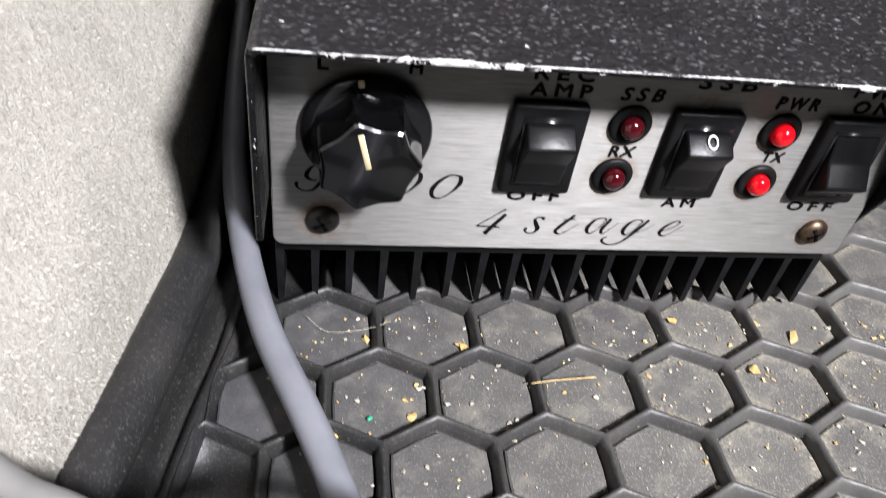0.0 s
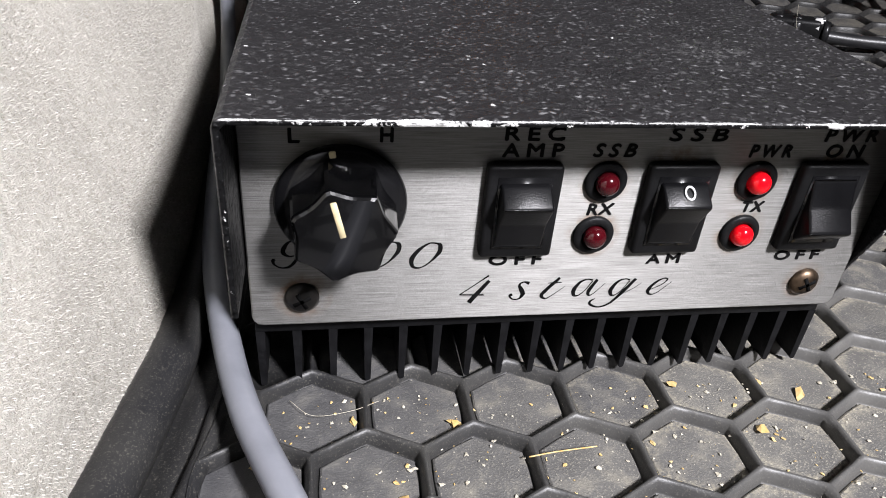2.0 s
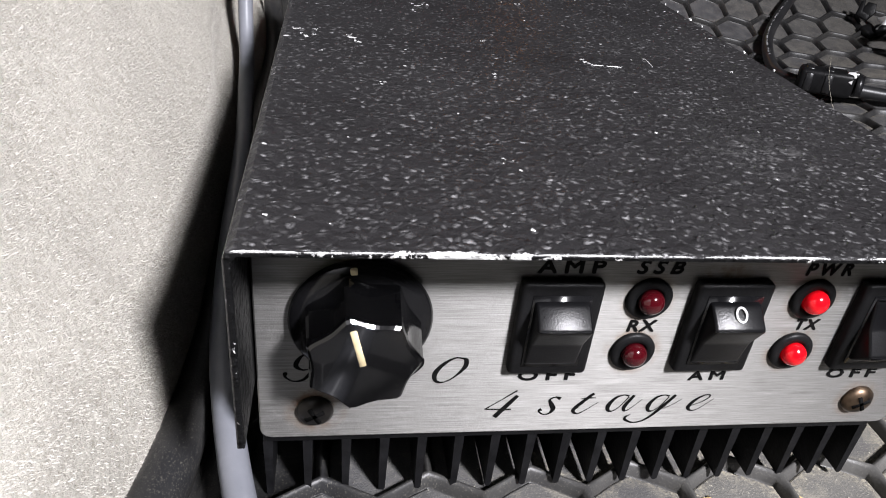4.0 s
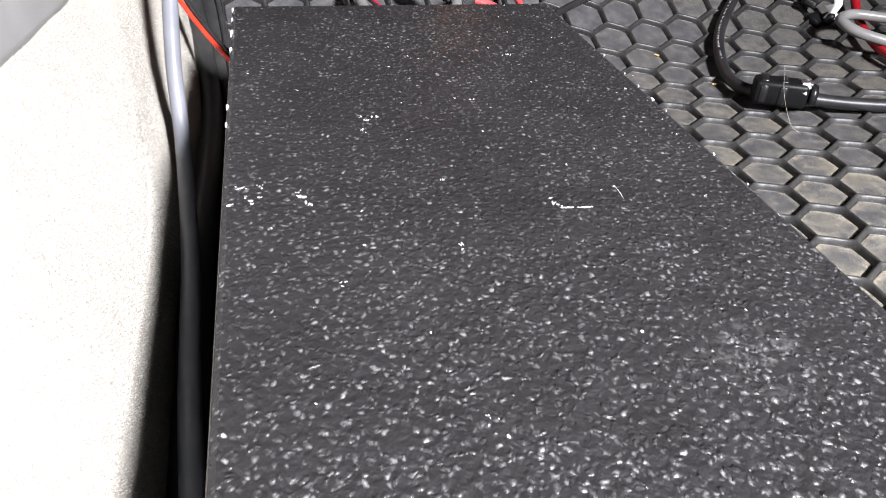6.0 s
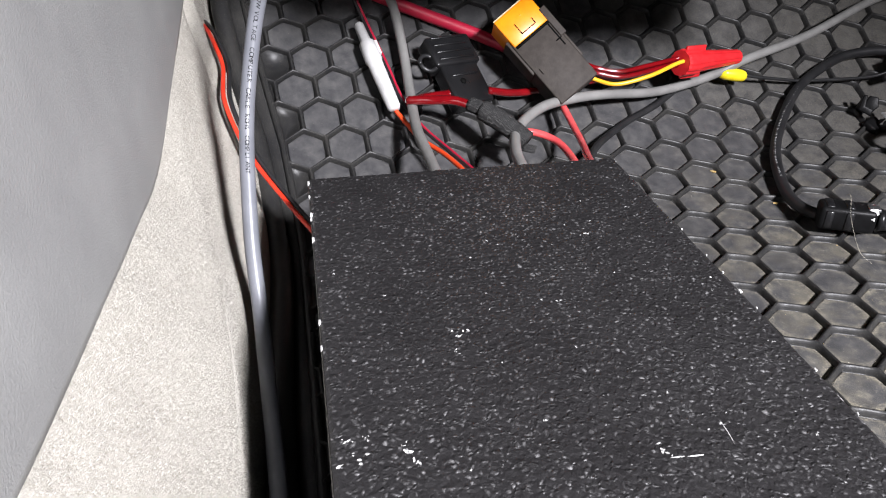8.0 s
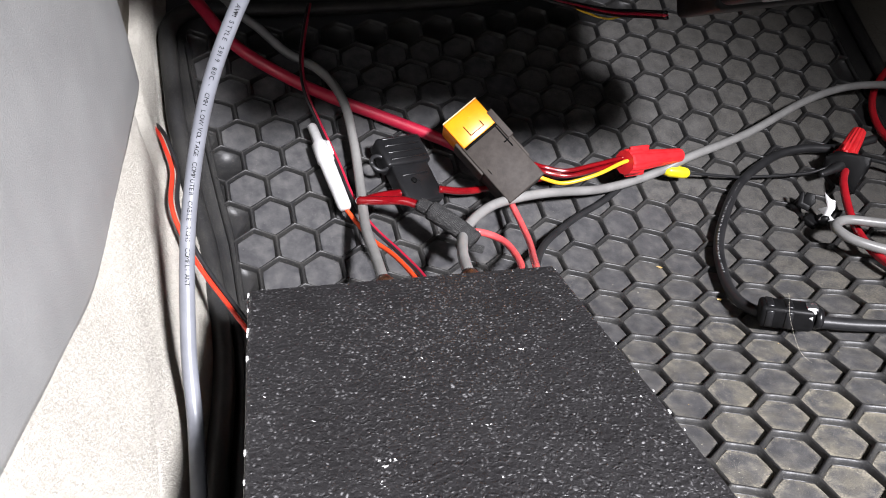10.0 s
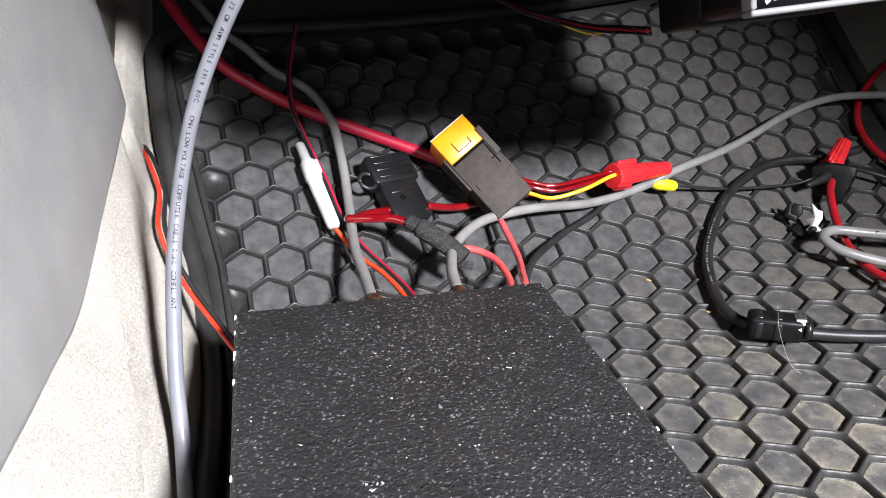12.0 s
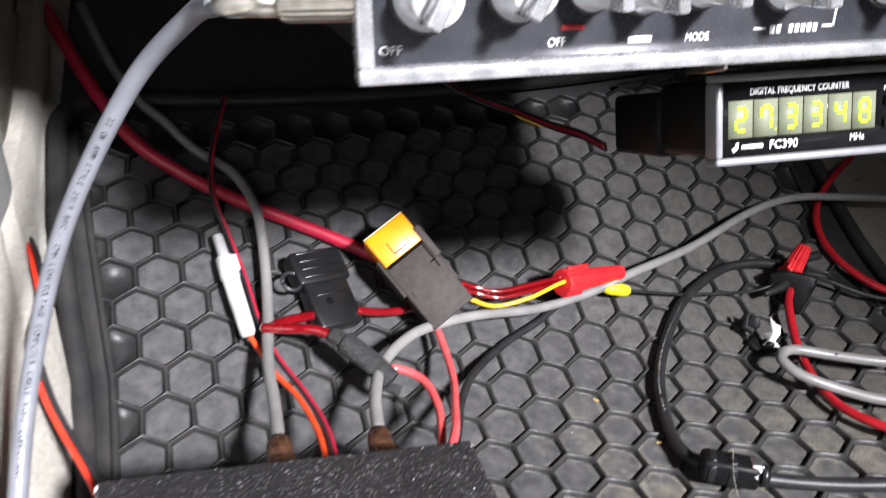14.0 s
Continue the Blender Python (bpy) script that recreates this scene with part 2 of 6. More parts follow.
def pad_rubber():
    """The plates of the mat: grained rubber with sandy grit settled in many of them."""
    m, t, b = shader("gritty_rubber_plate")
    geo = t.nodes.new("ShaderNodeNewGeometry")
    info = t.nodes.new("ShaderNodeObjectInfo")
    xyz = t.nodes.new("ShaderNodeSeparateXYZ")
    pos = geo.outputs["Position"]
    t.links.new(pos, xyz.inputs[0])
    fine = noise_tex(t, pos, 1100.0, 3, 0.7)
    mid = noise_tex(t, pos, 130.0, 5, 0.6)
    wide = noise_tex(t, pos, 14.0, 3, 0.5)
    # grit grows towards the right front, painting in the brighter light there too
    fore = calc(t, "SUBTRACT", 1.0, calc(t, "MULTIPLY", xyz.outputs[1], 2.9))
    fore = calc(t, "MULTIPLY", calc(t, "POWER", calc(t, "MAXIMUM", fore, 0.2), 2.0), calc(t, "ADD", 0.04, calc(t, "MULTIPLY", xyz.outputs[0], 9.5)))
    worn = calc(t, "MULTIPLY", calc(t, "MAXIMUM", fore, 0.04), calc(t, "ADD", calc(t, "MULTIPLY", info.outputs["Random"], 0.9), wide))
    # sandy dirt trodden into the plates beside the amplifier
    trodden = calc(t, "MULTIPLY", ramp(t, xyz.outputs[0], 0.12, 0.26), ramp(t, xyz.outputs[1], 0.18, 0.38, (1, 1, 1, 1), (0, 0, 0, 1)))
    worn = calc(t, "MAXIMUM", worn, calc(t, "MULTIPLY", trodden, calc(t, "ADD", calc(t, "MULTIPLY", info.outputs["Random"], 0.75), calc(t, "MULTIPLY", wide, 0.5))))
    base = mixed(t, ramp(t, mid, 0.35, 0.7), (0.040, 0.040, 0.043), (0.082, 0.081, 0.082))
    own = t.nodes.new("ShaderNodeTexCoord")
    reach = t.nodes.new("ShaderNodeVectorMath")
    reach.operation = "LENGTH"
    t.links.new(own.outputs["Object"], reach.inputs[0])
    brim = ramp(t, calc(t, "ADD", reach.outputs["Value"], calc(t, "MULTIPLY", calc(t, "SUBTRACT", mid, 0.5), 0.45)), 0.35, 0.50)
    sand = calc(t, "MULTIPLY", calc(t, "MAXIMUM", calc(t, "MULTIPLY", ramp(t, mid, 0.54, 0.74), 0.5), calc(t, "MULTIPLY", brim, ramp(t, fine, 0.38, 0.60))), calc(t, "MINIMUM", worn, 0.8))
    base = mixed(t, calc(t, "MULTIPLY", trodden, calc(t, "MULTIPLY", ramp(t, noise_tex(t, pos, 62.0, 5, 0.62), 0.44, 0.64), calc(t, "ADD", 0.12, calc(t, "MULTIPLY", info.outputs["Random"], 0.55)))), base, (0.20, 0.178, 0.128))
    base = mixed(t, sand, base, (0.33, 0.295, 0.215))
    base = mixed(t, calc(t, "MULTIPLY", calc(t, "MINIMUM", worn, 1.0), calc(t, "MULTIPLY", calc(t, "MULTIPLY", wide, 0.62), ramp(t, xyz.outputs[1], 0.0, 0.10, (1, 1, 1, 1), (0.12, 0.12, 0.12, 1)))), base, (0.19, 0.181, 0.160))
    grit = calc(t, "MULTIPLY", ramp(t, fine, 0.66, 0.72), calc(t, "MINIMUM", calc(t, "ADD", worn, 0.12), 1.0))
    base = mixed(t, grit, base, (0.48, 0.45, 0.37))
    dots = noise_tex(t, pos, 2600.0, 2, 0.5)
    base = mixed(t, calc(t, "MULTIPLY", ramp(t, dots, 0.56, 0.66), calc(t, "MINIMUM", calc(t, "MULTIPLY", worn, 0.42), 0.6)), base, (0.30, 0.28, 0.23))
    t.links.new(base, b.inputs["Base Color"])
    b.inputs["Roughness"].default_value = 0.58
    b.inputs["Specular IOR Level"].default_value = 0.26
    bumped(t, b, calc(t, "ADD", fine, dots), 0.5, 0.0004)
    return m


def carpet_pile(name="beige_carpet_pile", soil_and_shade=0.27):
    m, t, b = shader(name)
    vec = mapped(t)
    curl = noise_tex(t, vec, 1300.0, 6, 0.75)
    tuft = noise_tex(t, vec, 420.0, 4, 0.6)
    broad = noise_tex(t, vec, 12.0, 3)
    base = mixed(t, ramp(t, curl, 0.36, 0.64), (0.30, 0.280, 0.238), (0.53, 0.504, 0.452))
    base = mixed(t, calc(t, "MULTIPLY", ramp(t, tuft, 0.38, 0.6), 0.45), base, (0.60, 0.582, 0.53))
    base = mixed(t, calc(t, "MULTIPLY", broad, 0.25), base, (0.46, 0.44, 0.38))
    soil = ramp(t, noise_tex(t, vec, 75.0, 4, 0.65), 0.44, 0.66)
    # low values mottle the pile; full strength paints shade over all of it
    base = mixed(t, calc(t, "MAXIMUM", calc(t, "MULTIPLY", soil, soil_and_shade), soil_and_shade - 0.2), base, (0.31, 0.292, 0.26) if soil_and_shade < 0.5 else (0.15, 0.138, 0.115))
    t.links.new(base, b.inputs["Base Color"])
    b.inputs["Roughness"].default_value = 0.95
    b.inputs["Specular IOR Level"].default_value = 0.08
    bumped(t, b, calc(t, "ADD", curl, calc(t, "MULTIPLY", tuft, 0.8)), 0.6, 0.0014)
    return m


def woven_tape():
    """Black cotton tape: crossing threads with worn, paler tops."""
    m, t, b = shader("black_cloth_tape")
    threads = []
    for turn in ((0, 0, 0.9), (0, 0, -0.75)):
        co, mp = t.nodes.new("ShaderNodeTexCoord"), t.nodes.new("ShaderNodeMapping")
        mp.inputs["Rotation"].default_value = turn
        t.links.new(co.outputs["Object"], mp.inputs["Vector"])
        wave = node(t, "ShaderNodeTexWave", Scale=560.0, Distortion=4.0, Detail=2.0)
        t.links.new(mp.outputs["Vector"], wave.inputs["Vector"])
        threads.append(wave.outputs["Fac"])
    weave = calc(t, "MULTIPLY", threads[0], threads[1])
    wear = noise_tex(t, mapped(t), 420.0, 4, 0.6)
    tops = calc(t, "MULTIPLY", ramp(t, weave, 0.25, 0.7), ramp(t, wear, 0.3, 0.65))
    t.links.new(mixed(t, tops, (0.034, 0.034, 0.0345), (0.17, 0.167, 0.162)), b.inputs["Base Color"])
    b.inputs["Roughness"].default_value = 0.85
    b.inputs["Specular IOR Level"].default_value = 0.15
    bumped(t, b, weave, 1.0, 0.0005)
    return m


def glow(name, colour, strength):
    m, t, b = shader(name)
    b.inputs["Base Color"].default_value = (*colour, 1)
    b.inputs["Emission Color"].default_value = (*colour, 1)
    b.inputs["Emission Strength"].default_value = strength
    return m


def clear_plastic(name, colour, emit=0.0):
    m, t, b = shader(name)
    b.inputs["Base Color"].default_value = (*colour, 1)
    b.inputs["Roughness"].default_value = 0.12
    b.inputs["Coat Weight"].default_value = 0.35
    b.inputs["Emission Color"].default_value = (*colour, 1)
    b.inputs["Emission Strength"].default_value = emit
    return m


ENAMEL, ALUMINIUM, RUBBER, PLATE, CARPET = hammered_paint(), brushed_metal(), mat_rubber(), pad_rubber(), carpet_pile()
# copy of the beige carpet with shade put into its colour
SHADED_CARPET = carpet_pile("shaded_carpet_pile", 1.0)
SATIN_BLACK = surface("satin_black_plastic", (0.006, 0.006, 0.0065), (0.011, 0.011, 0.012), 60, 0.30, grain=0.12)
GLOSS_BLACK = surface("gloss_black_plastic", (0.004, 0.004, 0.0045), (0.007, 0.007, 0.0075), 90, 0.15, vary=0.08)
LOW_SHEEN = 0.13
MOULDED = surface("dull_black_moulding", (0.004, 0.004, 0.0042), (0.008, 0.008, 0.0085), 120, 0.42, grain=0.2)
ROCKER = surface("satin_black_rocker_plastic", (0.002, 0.002, 0.0024), (0.005, 0.005, 0.0056), 90, 0.30, grain=0.10, grain_scale=3200)
ROCKER.node_tree.nodes["Principled BSDF"].inputs["Specular IOR Level"].default_value = 0.24
MOULDED.node_tree.nodes["Principled BSDF"].inputs["Specular IOR Level"].default_value = LOW_SHEEN
TORN_WHITE = surface("torn_white_foam", (0.74, 0.74, 0.73), (0.86, 0.86, 0.85), 300, 0.7)
GLOSS_BLACK.node_tree.nodes["Principled BSDF"].inputs["Specular IOR Level"].default_value = 0.36
MATT_BLACK = surface("anodised_black_metal", (0.003, 0.003, 0.0034), (0.008, 0.008, 0.0088), 260, 0.48, grain=0.2)
MATT_BLACK.node_tree.nodes["Principled BSDF"].inputs["Specular IOR Level"].default_value = LOW_SHEEN
BARE_STEEL = surface("tarnished_steel", (0.022, 0.015, 0.011), (0.13, 0.09, 0.06), 420, 0.42, metal=0.9)
BLACKENED = surface("blackened_steel", (0.004, 0.004, 0.004), (0.016, 0.013, 0.011), 420, 0.4, metal=0.3)
NICKEL = surface("scuffed_nickel", (0.52, 0.49, 0.42), (0.74, 0.71, 0.64), 300, 0.24, metal=0.95)
SILVER = surface("silvered_plastic", (0.36, 0.365, 0.38), (0.62, 0.625, 0.64), 160, 0.26, metal=0.65, vary=0.22)
CHROME = surface("bright_chrome", (0.72, 0.73, 0.76), (0.86, 0.86, 0.88), 120, 0.16, metal=0.95, vary=0.1)
KNOB_BLACK = surface("polished_black_knob", (0.0012, 0.0012, 0.0014), (0.0026, 0.0026, 0.0028), 90, 0.14, coat=0.5, vary=0.08)
INK = surface("black_print", (0.003, 0.003, 0.003), (0.007, 0.007, 0.007), 900, 0.7)
INK.node_tree.nodes["Principled BSDF"].inputs["Specular IOR Level"].default_value = 0.03
WHITE_INK = surface("white_print", (0.70, 0.70, 0.70), (0.82, 0.82, 0.82), 900, 0.5)
FADED_INK = surface("faded_white_print", (0.22, 0.22, 0.22), (0.42, 0.42, 0.42), 700, 0.6)
IVORY = surface("yellowed_white_line", (0.44, 0.36, 0.20), (0.60, 0.51, 0.32), 300, 0.5)
GREY_JACKET = surface("grey_cable_jacket", (0.138, 0.144, 0.163), (0.185, 0.191, 0.214), 70, 0.36, grain=0.05)
WARM_GREY = surface("warm_grey_cable_jacket", (0.165, 0.162, 0.157), (0.22, 0.217, 0.21), 90, 0.36, grain=0.05)
COAX_GREY = surface("dull_grey_coax_jacket", (0.15, 0.148, 0.142), (0.20, 0.196, 0.19), 90, 0.42, grain=0.05)
BLACK_JACKET = surface("black_cable_jacket", (0.012, 0.012, 0.013), (0.022, 0.022, 0.023), 90, 0.36, grain=0.08)
RED_JACKET = surface("red_wire_insulation", (0.32, 0.009, 0.016), (0.42, 0.014, 0.021), 120, 0.22, coat=0.2)
GLOSS_RED = surface("glossy_deep_red_insulation", (0.13, 0.0025, 0.005), (0.20, 0.004, 0.007), 120, 0.10, coat=1.0)
DEEP_RED = surface("crimson_battery_cable", (0.36, 0.010, 0.035), (0.46, 0.016, 0.045), 80, 0.4, grain=0.05)
PINK_RED = surface("translucent_red_insulation", (0.62, 0.06, 0.07), (0.72, 0.10, 0.10), 120, 0.2, coat=0.4)
ORANGE_JACKET = surface("orange_red_insulation", (0.66, 0.05, 0.012), (0.78, 0.08, 0.02), 120, 0.3)
VERMILION = surface("bright_red_insulation", (0.60, 0.028, 0.014), (0.72, 0.045, 0.02), 120, 0.3)
YELLOW_JACKET = surface("yellow_insulation", (0.80, 0.50, 0.02), (0.88, 0.58, 0.04), 120, 0.3)
AMBER_WIRE = surface("amber_yellow_insulation", (0.80, 0.38, 0.012), (0.88, 0.46, 0.03), 120, 0.3)
YELLOW_CRIMP = surface("yellow_crimp_plastic", (0.78, 0.62, 0.01), (0.86, 0.70, 0.03), 200, 0.35)
AMBER_CAP = surface("orange_moulded_plastic", (0.84, 0.235, 0.003), (0.90, 0.285, 0.006), 160, 0.32)
CHARCOAL = surface("charcoal_moulded_plastic", (0.030, 0.025, 0.022), (0.046, 0.039, 0.034), 220, 0.62, grain=0.15)
CHARCOAL.node_tree.nodes["Principled BSDF"].inputs["Specular IOR Level"].default_value = 0.2
MILKY = surface("milky_white_plastic", (0.46, 0.455, 0.45), (0.60, 0.595, 0.59), 110, 0.38, grain=0.06)
NUT_RED = surface("red_moulded_plastic", (0.56, 0.014, 0.02), (0.68, 0.025, 0.03), 200, 0.36, grain=0.08)
BROWN_AMBER = surface("brown_tarnished_copper", (0.03, 0.016, 0.011), (0.12, 0.055, 0.032), 300, 0.28, metal=0.4)
CLOTH_TAPE = woven_tape()
VINYL_TAPE = surface("black_vinyl_tape", (0.010, 0.010, 0.011), (0.02, 0.02, 0.02), 150, 0.42, grain=0.3, grain_scale=300)
TRIM_GREY = surface("grained_grey_trim", (0.245, 0.245, 0.242), (0.285, 0.285, 0.28), 30, 0.52, grain=0.32, grain_scale=1300)
DARK_TRIM = surface("dark_grey_cabin_trim", (0.045, 0.045, 0.047), (0.065, 0.065, 0.068), 20, 0.7, grain=0.3)
def pile_fibre():
    m, t, b = shader("beige_pile_fibre")
    geo = t.nodes.new("ShaderNodeNewGeometry")
    soil = ramp(t, noise_tex(t, mapped(t), 75.0, 4, 0.65), 0.44, 0.66)
    base = mixed(t, geo.outputs["Random Per Island"], (0.30, 0.282, 0.246), (0.63, 0.608, 0.56))
    t.links.new(mixed(t, calc(t, "MULTIPLY", soil, 0.2), base, (0.35, 0.33, 0.295)), b.inputs["Base Color"])
    b.inputs["Roughness"].default_value = 0.7
    b.inputs["Specular IOR Level"].default_value = 0.3
    return m


PILE = pile_fibre()
WORN = surface("bare_chipped_metal", (0.50, 0.50, 0.49), (0.72, 0.72, 0.71), 900, 0.5)
FLAKE = surface("straw_coloured_crumb", (0.40, 0.25, 0.07), (0.55, 0.43, 0.22), 500, 0.7)
PALE_CRUMB = surface("pale_crumb", (0.34, 0.31, 0.24), (0.52, 0.49, 0.41), 500, 0.7)
RED_LIT, RED_DARK = clear_plastic("lit_red_lens", (0.55, 0.003, 0.008), 0.25), clear_plastic("unlit_red_lens", (0.040, 0.002, 0.004))
DIGIT, DIGIT_PANEL = glow("lime_lit_segment", (0.42, 0.72, 0.015), 0.55), surface("olive_grey_display", (0.13, 0.145, 0.095), (0.17, 0.185, 0.125), 80, 0.62)


# ---------------------------------------------------------------- building helpers
def thing(name, at, label, category, group=""):
    ob = new(name)
    ob.matrix_basis = Matrix.Translation(at)
    ob.empty_display_size = 0.01
    return tagged(ob, label, category, group)


def part(name, bm, material, parent, label="", smooth=True):
    """Links a bmesh, in world places, as one mesh under a thing or a part."""
    me = bpy.data.meshes.new(name)
    bm.normal_update()
    bm.to_mesh(me)
    bm.free()
    me.materials.append(material)
    if smooth:
        me.shade_smooth()
    ob = new(name, me)
    if parent is not None:
        ob.parent = parent
        if parent.parent is None and parent.type == "EMPTY":
            ob.matrix_parent_inverse = parent.matrix_basis.inverted()
    return tagged(ob, label)


def solo(name, bm, material, label, category="", group="", kind="", smooth=True):
    return tagged(part(name, bm, material, None, "", smooth), label, category, group, kind)


def block(lo, hi, bevel=0.0, segments=2, turn=None, bm=None):
    bm = bm or bmesh.new()
    lo, hi = Vector(lo), Vector(hi)
    m = Matrix.Translation((lo + hi) / 2) @ Matrix.Diagonal((*(hi - lo), 1))
    made = bmesh.ops.create_cube(bm, size=1, matrix=(turn @ m) if turn else m)
    if bevel:
        edges = {e for v in made["verts"] for e in v.link_edges}
        bmesh.ops.bevel(bm, geom=list(edges), offset=bevel, segments=segments, profile=0.5, affect="EDGES")
    return bm


def smooth_path(points, steps=8):
    p = [Vector(q) for q in points]
    p = [2 * p[0] - p[1], *p, 2 * p[-1] - p[-2]]
    out = []
    for i in range(1, len(p) - 2):
        a, b, c, d = p[i - 1:i + 3]
        for k in range(steps):
            s = k / steps
            out.append(0.5 * (2 * b + (c - a) * s + (2 * a - 5 * b + 4 * c - d) * s * s + (3 * b - a - 3 * c + d) * s ** 3))
    return out + [p[-2]]


def tube(points, radius, sides=12, steps=8, bm=None, straight=False, cap=True):
    """A round bar along a smooth way; radius is one number or one for each of the points."""
    bm = bm or bmesh.new()
    way = [Vector(q) for q in points] if straight else smooth_path(points, steps)
    n = len(way)
    if isinstance(radius, (int, float)):
        radii = [radius] * n
    else:
        radii = [float(np.interp(k / (n - 1) * (len(radius) - 1), range(len(radius)), radius)) for k in range(n)]
    ahead = [(way[min(k + 1, n - 1)] - way[max(k - 1, 0)]).normalized() for k in range(n)]
    side = ahead[0].orthogonal().normalized()
    rings = []
    for k in range(n):
        side = (side - ahead[k] * side.dot(ahead[k])).normalized()
        up = ahead[k].cross(side)
        rings.append([bm.verts.new(way[k] + radii[k] * (math.cos(a) * side + math.sin(a) * up)) for a in np.linspace(0, 2 * math.pi, sides, endpoint=False)])
    for r0, r1 in zip(rings, rings[1:]):
        for k in range(sides):
            bm.faces.new((r0[k], r0[(k + 1) % sides], r1[(k + 1) % sides], r1[k]))
    if cap:
        bm.faces.new(rings[0][::-1])
        bm.faces.new(rings[-1])
    return bm


def mm(*rows):
    return [Vector(r) / 1000 for r in rows]


def lathe(profile, sides=24, turn=Matrix(), bm=None):
    """A turned body: rows of distance along the axis (z) and radius."""
    bm = bm or bmesh.new()
    rings = []
    for z, r in profile:
        rings.append([bm.verts.new(turn @ Vector((r * math.cos(a), r * math.sin(a), z))) for a in np.linspace(0, 2 * math.pi, sides, endpoint=False)])
    for r0, r1 in zip(rings, rings[1:]):
        for k in range(sides):
            bm.faces.new((r0[k], r0[(k + 1) % sides], r1[(k + 1) % sides], r1[k]))
    bm.faces.new(rings[0][::-1])
    bm.faces.new(rings[-1])
    return bm


def aim(at, towards, up=(0, 0, 1)):
    """A frame at a place whose z points towards another."""
    q = (Vector(towards) - Vector(at)).to_track_quat("Z", "Y")
    return Matrix.Translation(at) @ q.to_matrix().to_4x4()


def prism(outline, depth, turn=Matrix(), bevel=0.0, bm=None):
    """An outline of x, y pairs, made a body from z = 0 to depth."""
    bm = bm or bmesh.new()
    vs = [bm.verts.new(turn @ Vector((x, y, 0))) for x, y in outline]
    face = bm.faces.new(vs)
    made = bmesh.ops.extrude_face_region(bm, geom=[face])
    moved = [g for g in made["geom"] if isinstance(g, bmesh.types.BMVert)]
    bmesh.ops.translate(bm, verts=moved, vec=turn.to_3x3() @ Vector((0, 0, depth)))
    bmesh.ops.recalc_face_normals(bm, faces=bm.faces[:])
    if bevel:
        top = [e for e in bm.edges if all(v in moved for v in e.verts)]
        bmesh.ops.bevel(bm, geom=top, offset=bevel, segments=2, profile=0.5, affect="EDGES")
    return bm


def lettering(words, size, turn, material, parent, depth=0.00008, shear=0.0, spacing=1.0, name="lettering", bold=0.0, width=None, strike=0.0, nib=0.0):
    """Words in the built-in font, laid in the x-y plane of turn, from the left end of their base line."""
    cu = bpy.data.curves.new(name, "FONT")
    cu.body, cu.size, cu.extrude, cu.shear, cu.space_character, cu.offset = words, size, depth, shear, spacing, bold
    cu.resolution_u = 3
    tmp = bpy.data.objects.new(name, cu)
    scene.collection.objects.link(tmp)
    me = bpy.data.meshes.new_from_object(tmp.evaluated_get(bpy.context.evaluated_depsgraph_get()))
    bpy.data.objects.remove(tmp)
    xs = [v.co.x for v in me.vertices]
    squeeze = width / (max(xs) - min(xs)) if width else 1.0
    me.transform(turn @ Matrix.Diagonal((squeeze, 1, 1, 1)) @ Matrix.Translation((-min(xs), 0, 0)))
    bm = bmesh.new()
    bm.from_mesh(me)
    # heavier strokes: the same letters again, a hair aside
    aside = [(dx * strike, dy * strike) for dx, dy in ((1, 0.3), (-1, -0.3), (0.3, -1), (-0.3, 1))] if strike else []
    aside += [(0.8 * nib * f, 0.6 * nib * f) for f in (-1, -0.5, 0.5, 1)] if nib else []
    for dx, dy in aside:
        me.transform(Matrix.Translation(turn.to_3x3() @ Vector((dx, dy, 0.000004))))
        bm.from_mesh(me)
        me.transform(Matrix.Translation(turn.to_3x3() @ Vector((-dx, -dy, 0))))
    bpy.data.meshes.remove(me)
    return part(name, bm, material, parent, smooth=False)


# ---------------------------------------------------------------- the mat and the floor
def ground(x, y):
    """The height of the mat's plates: nearly level, then rising to the toe board."""
    s = (y - 0.3191 - 0.1605 * x) / 0.03
    soft = s if s > 30 else math.log1p(math.exp(max(s, -50)))
    return -0.0002 - 0.0405 * x - 0.012 * y + 0.1847 * x * x + (0.8339 - 0.0712 * x) * 0.03 * soft


def ground_normal(x, y, d=0.002):
    gx, gy = (ground(x + d, y) - ground(x - d, y)) / (2 * d), (ground(x, y + d) - ground(x, y - d)) / (2 * d)
    return Vector((-gx, -gy, 1)).normalized()


def comb(i, j):
    """The place of a cell of the moulded honeycomb, in plan."""
    u, v = (i + j / 2) / 10, j * 0.0866025
    w = min(v, 2.1)
    x = 0.1 * (0.1274 + 2.2241 * u + 0.0101 * w + 0.1907 * u * u + 0.0705 * u * w - 0.0573 * w * w)
    y = 0.1 * (-0.0746 + 0.0899 * u + 2.1515 * w - 0.0131 * u * u + 0.2287 * u * w + 0.4073 * w * w - 0.1899 * w ** 3)
    return x, y + 0.1 * (v - w) * 1.75


def left_edge(y):
    return float(np.interp(y, (-0.16, -0.025, -0.01, 0.02, 0.15, 0.30, 0.355, 0.39, 0.426, 0.475), (-0.032, -0.0098, -0.0066, -0.004, -0.004, -0.006, -0.012, -0.020, -0.028, -0.036)))


def rim_line(y):
    return float(np.interp(y, (-0.16, -0.025, 0.013, 0.043, 0.12, 0.20, 0.27, 0.30, 0.348, 0.385, 0.425, 0.47), (-0.048, -0.0225, -0.0165, -0.0155, -0.0175, -0.018, -0.0165, -0.0185, -0.0245, -0.0345, -0.0425, -0.047)))


RIGHT_EDGE, BACK_EDGE, FRONT_EDGE = 0.503, 0.585, -0.16


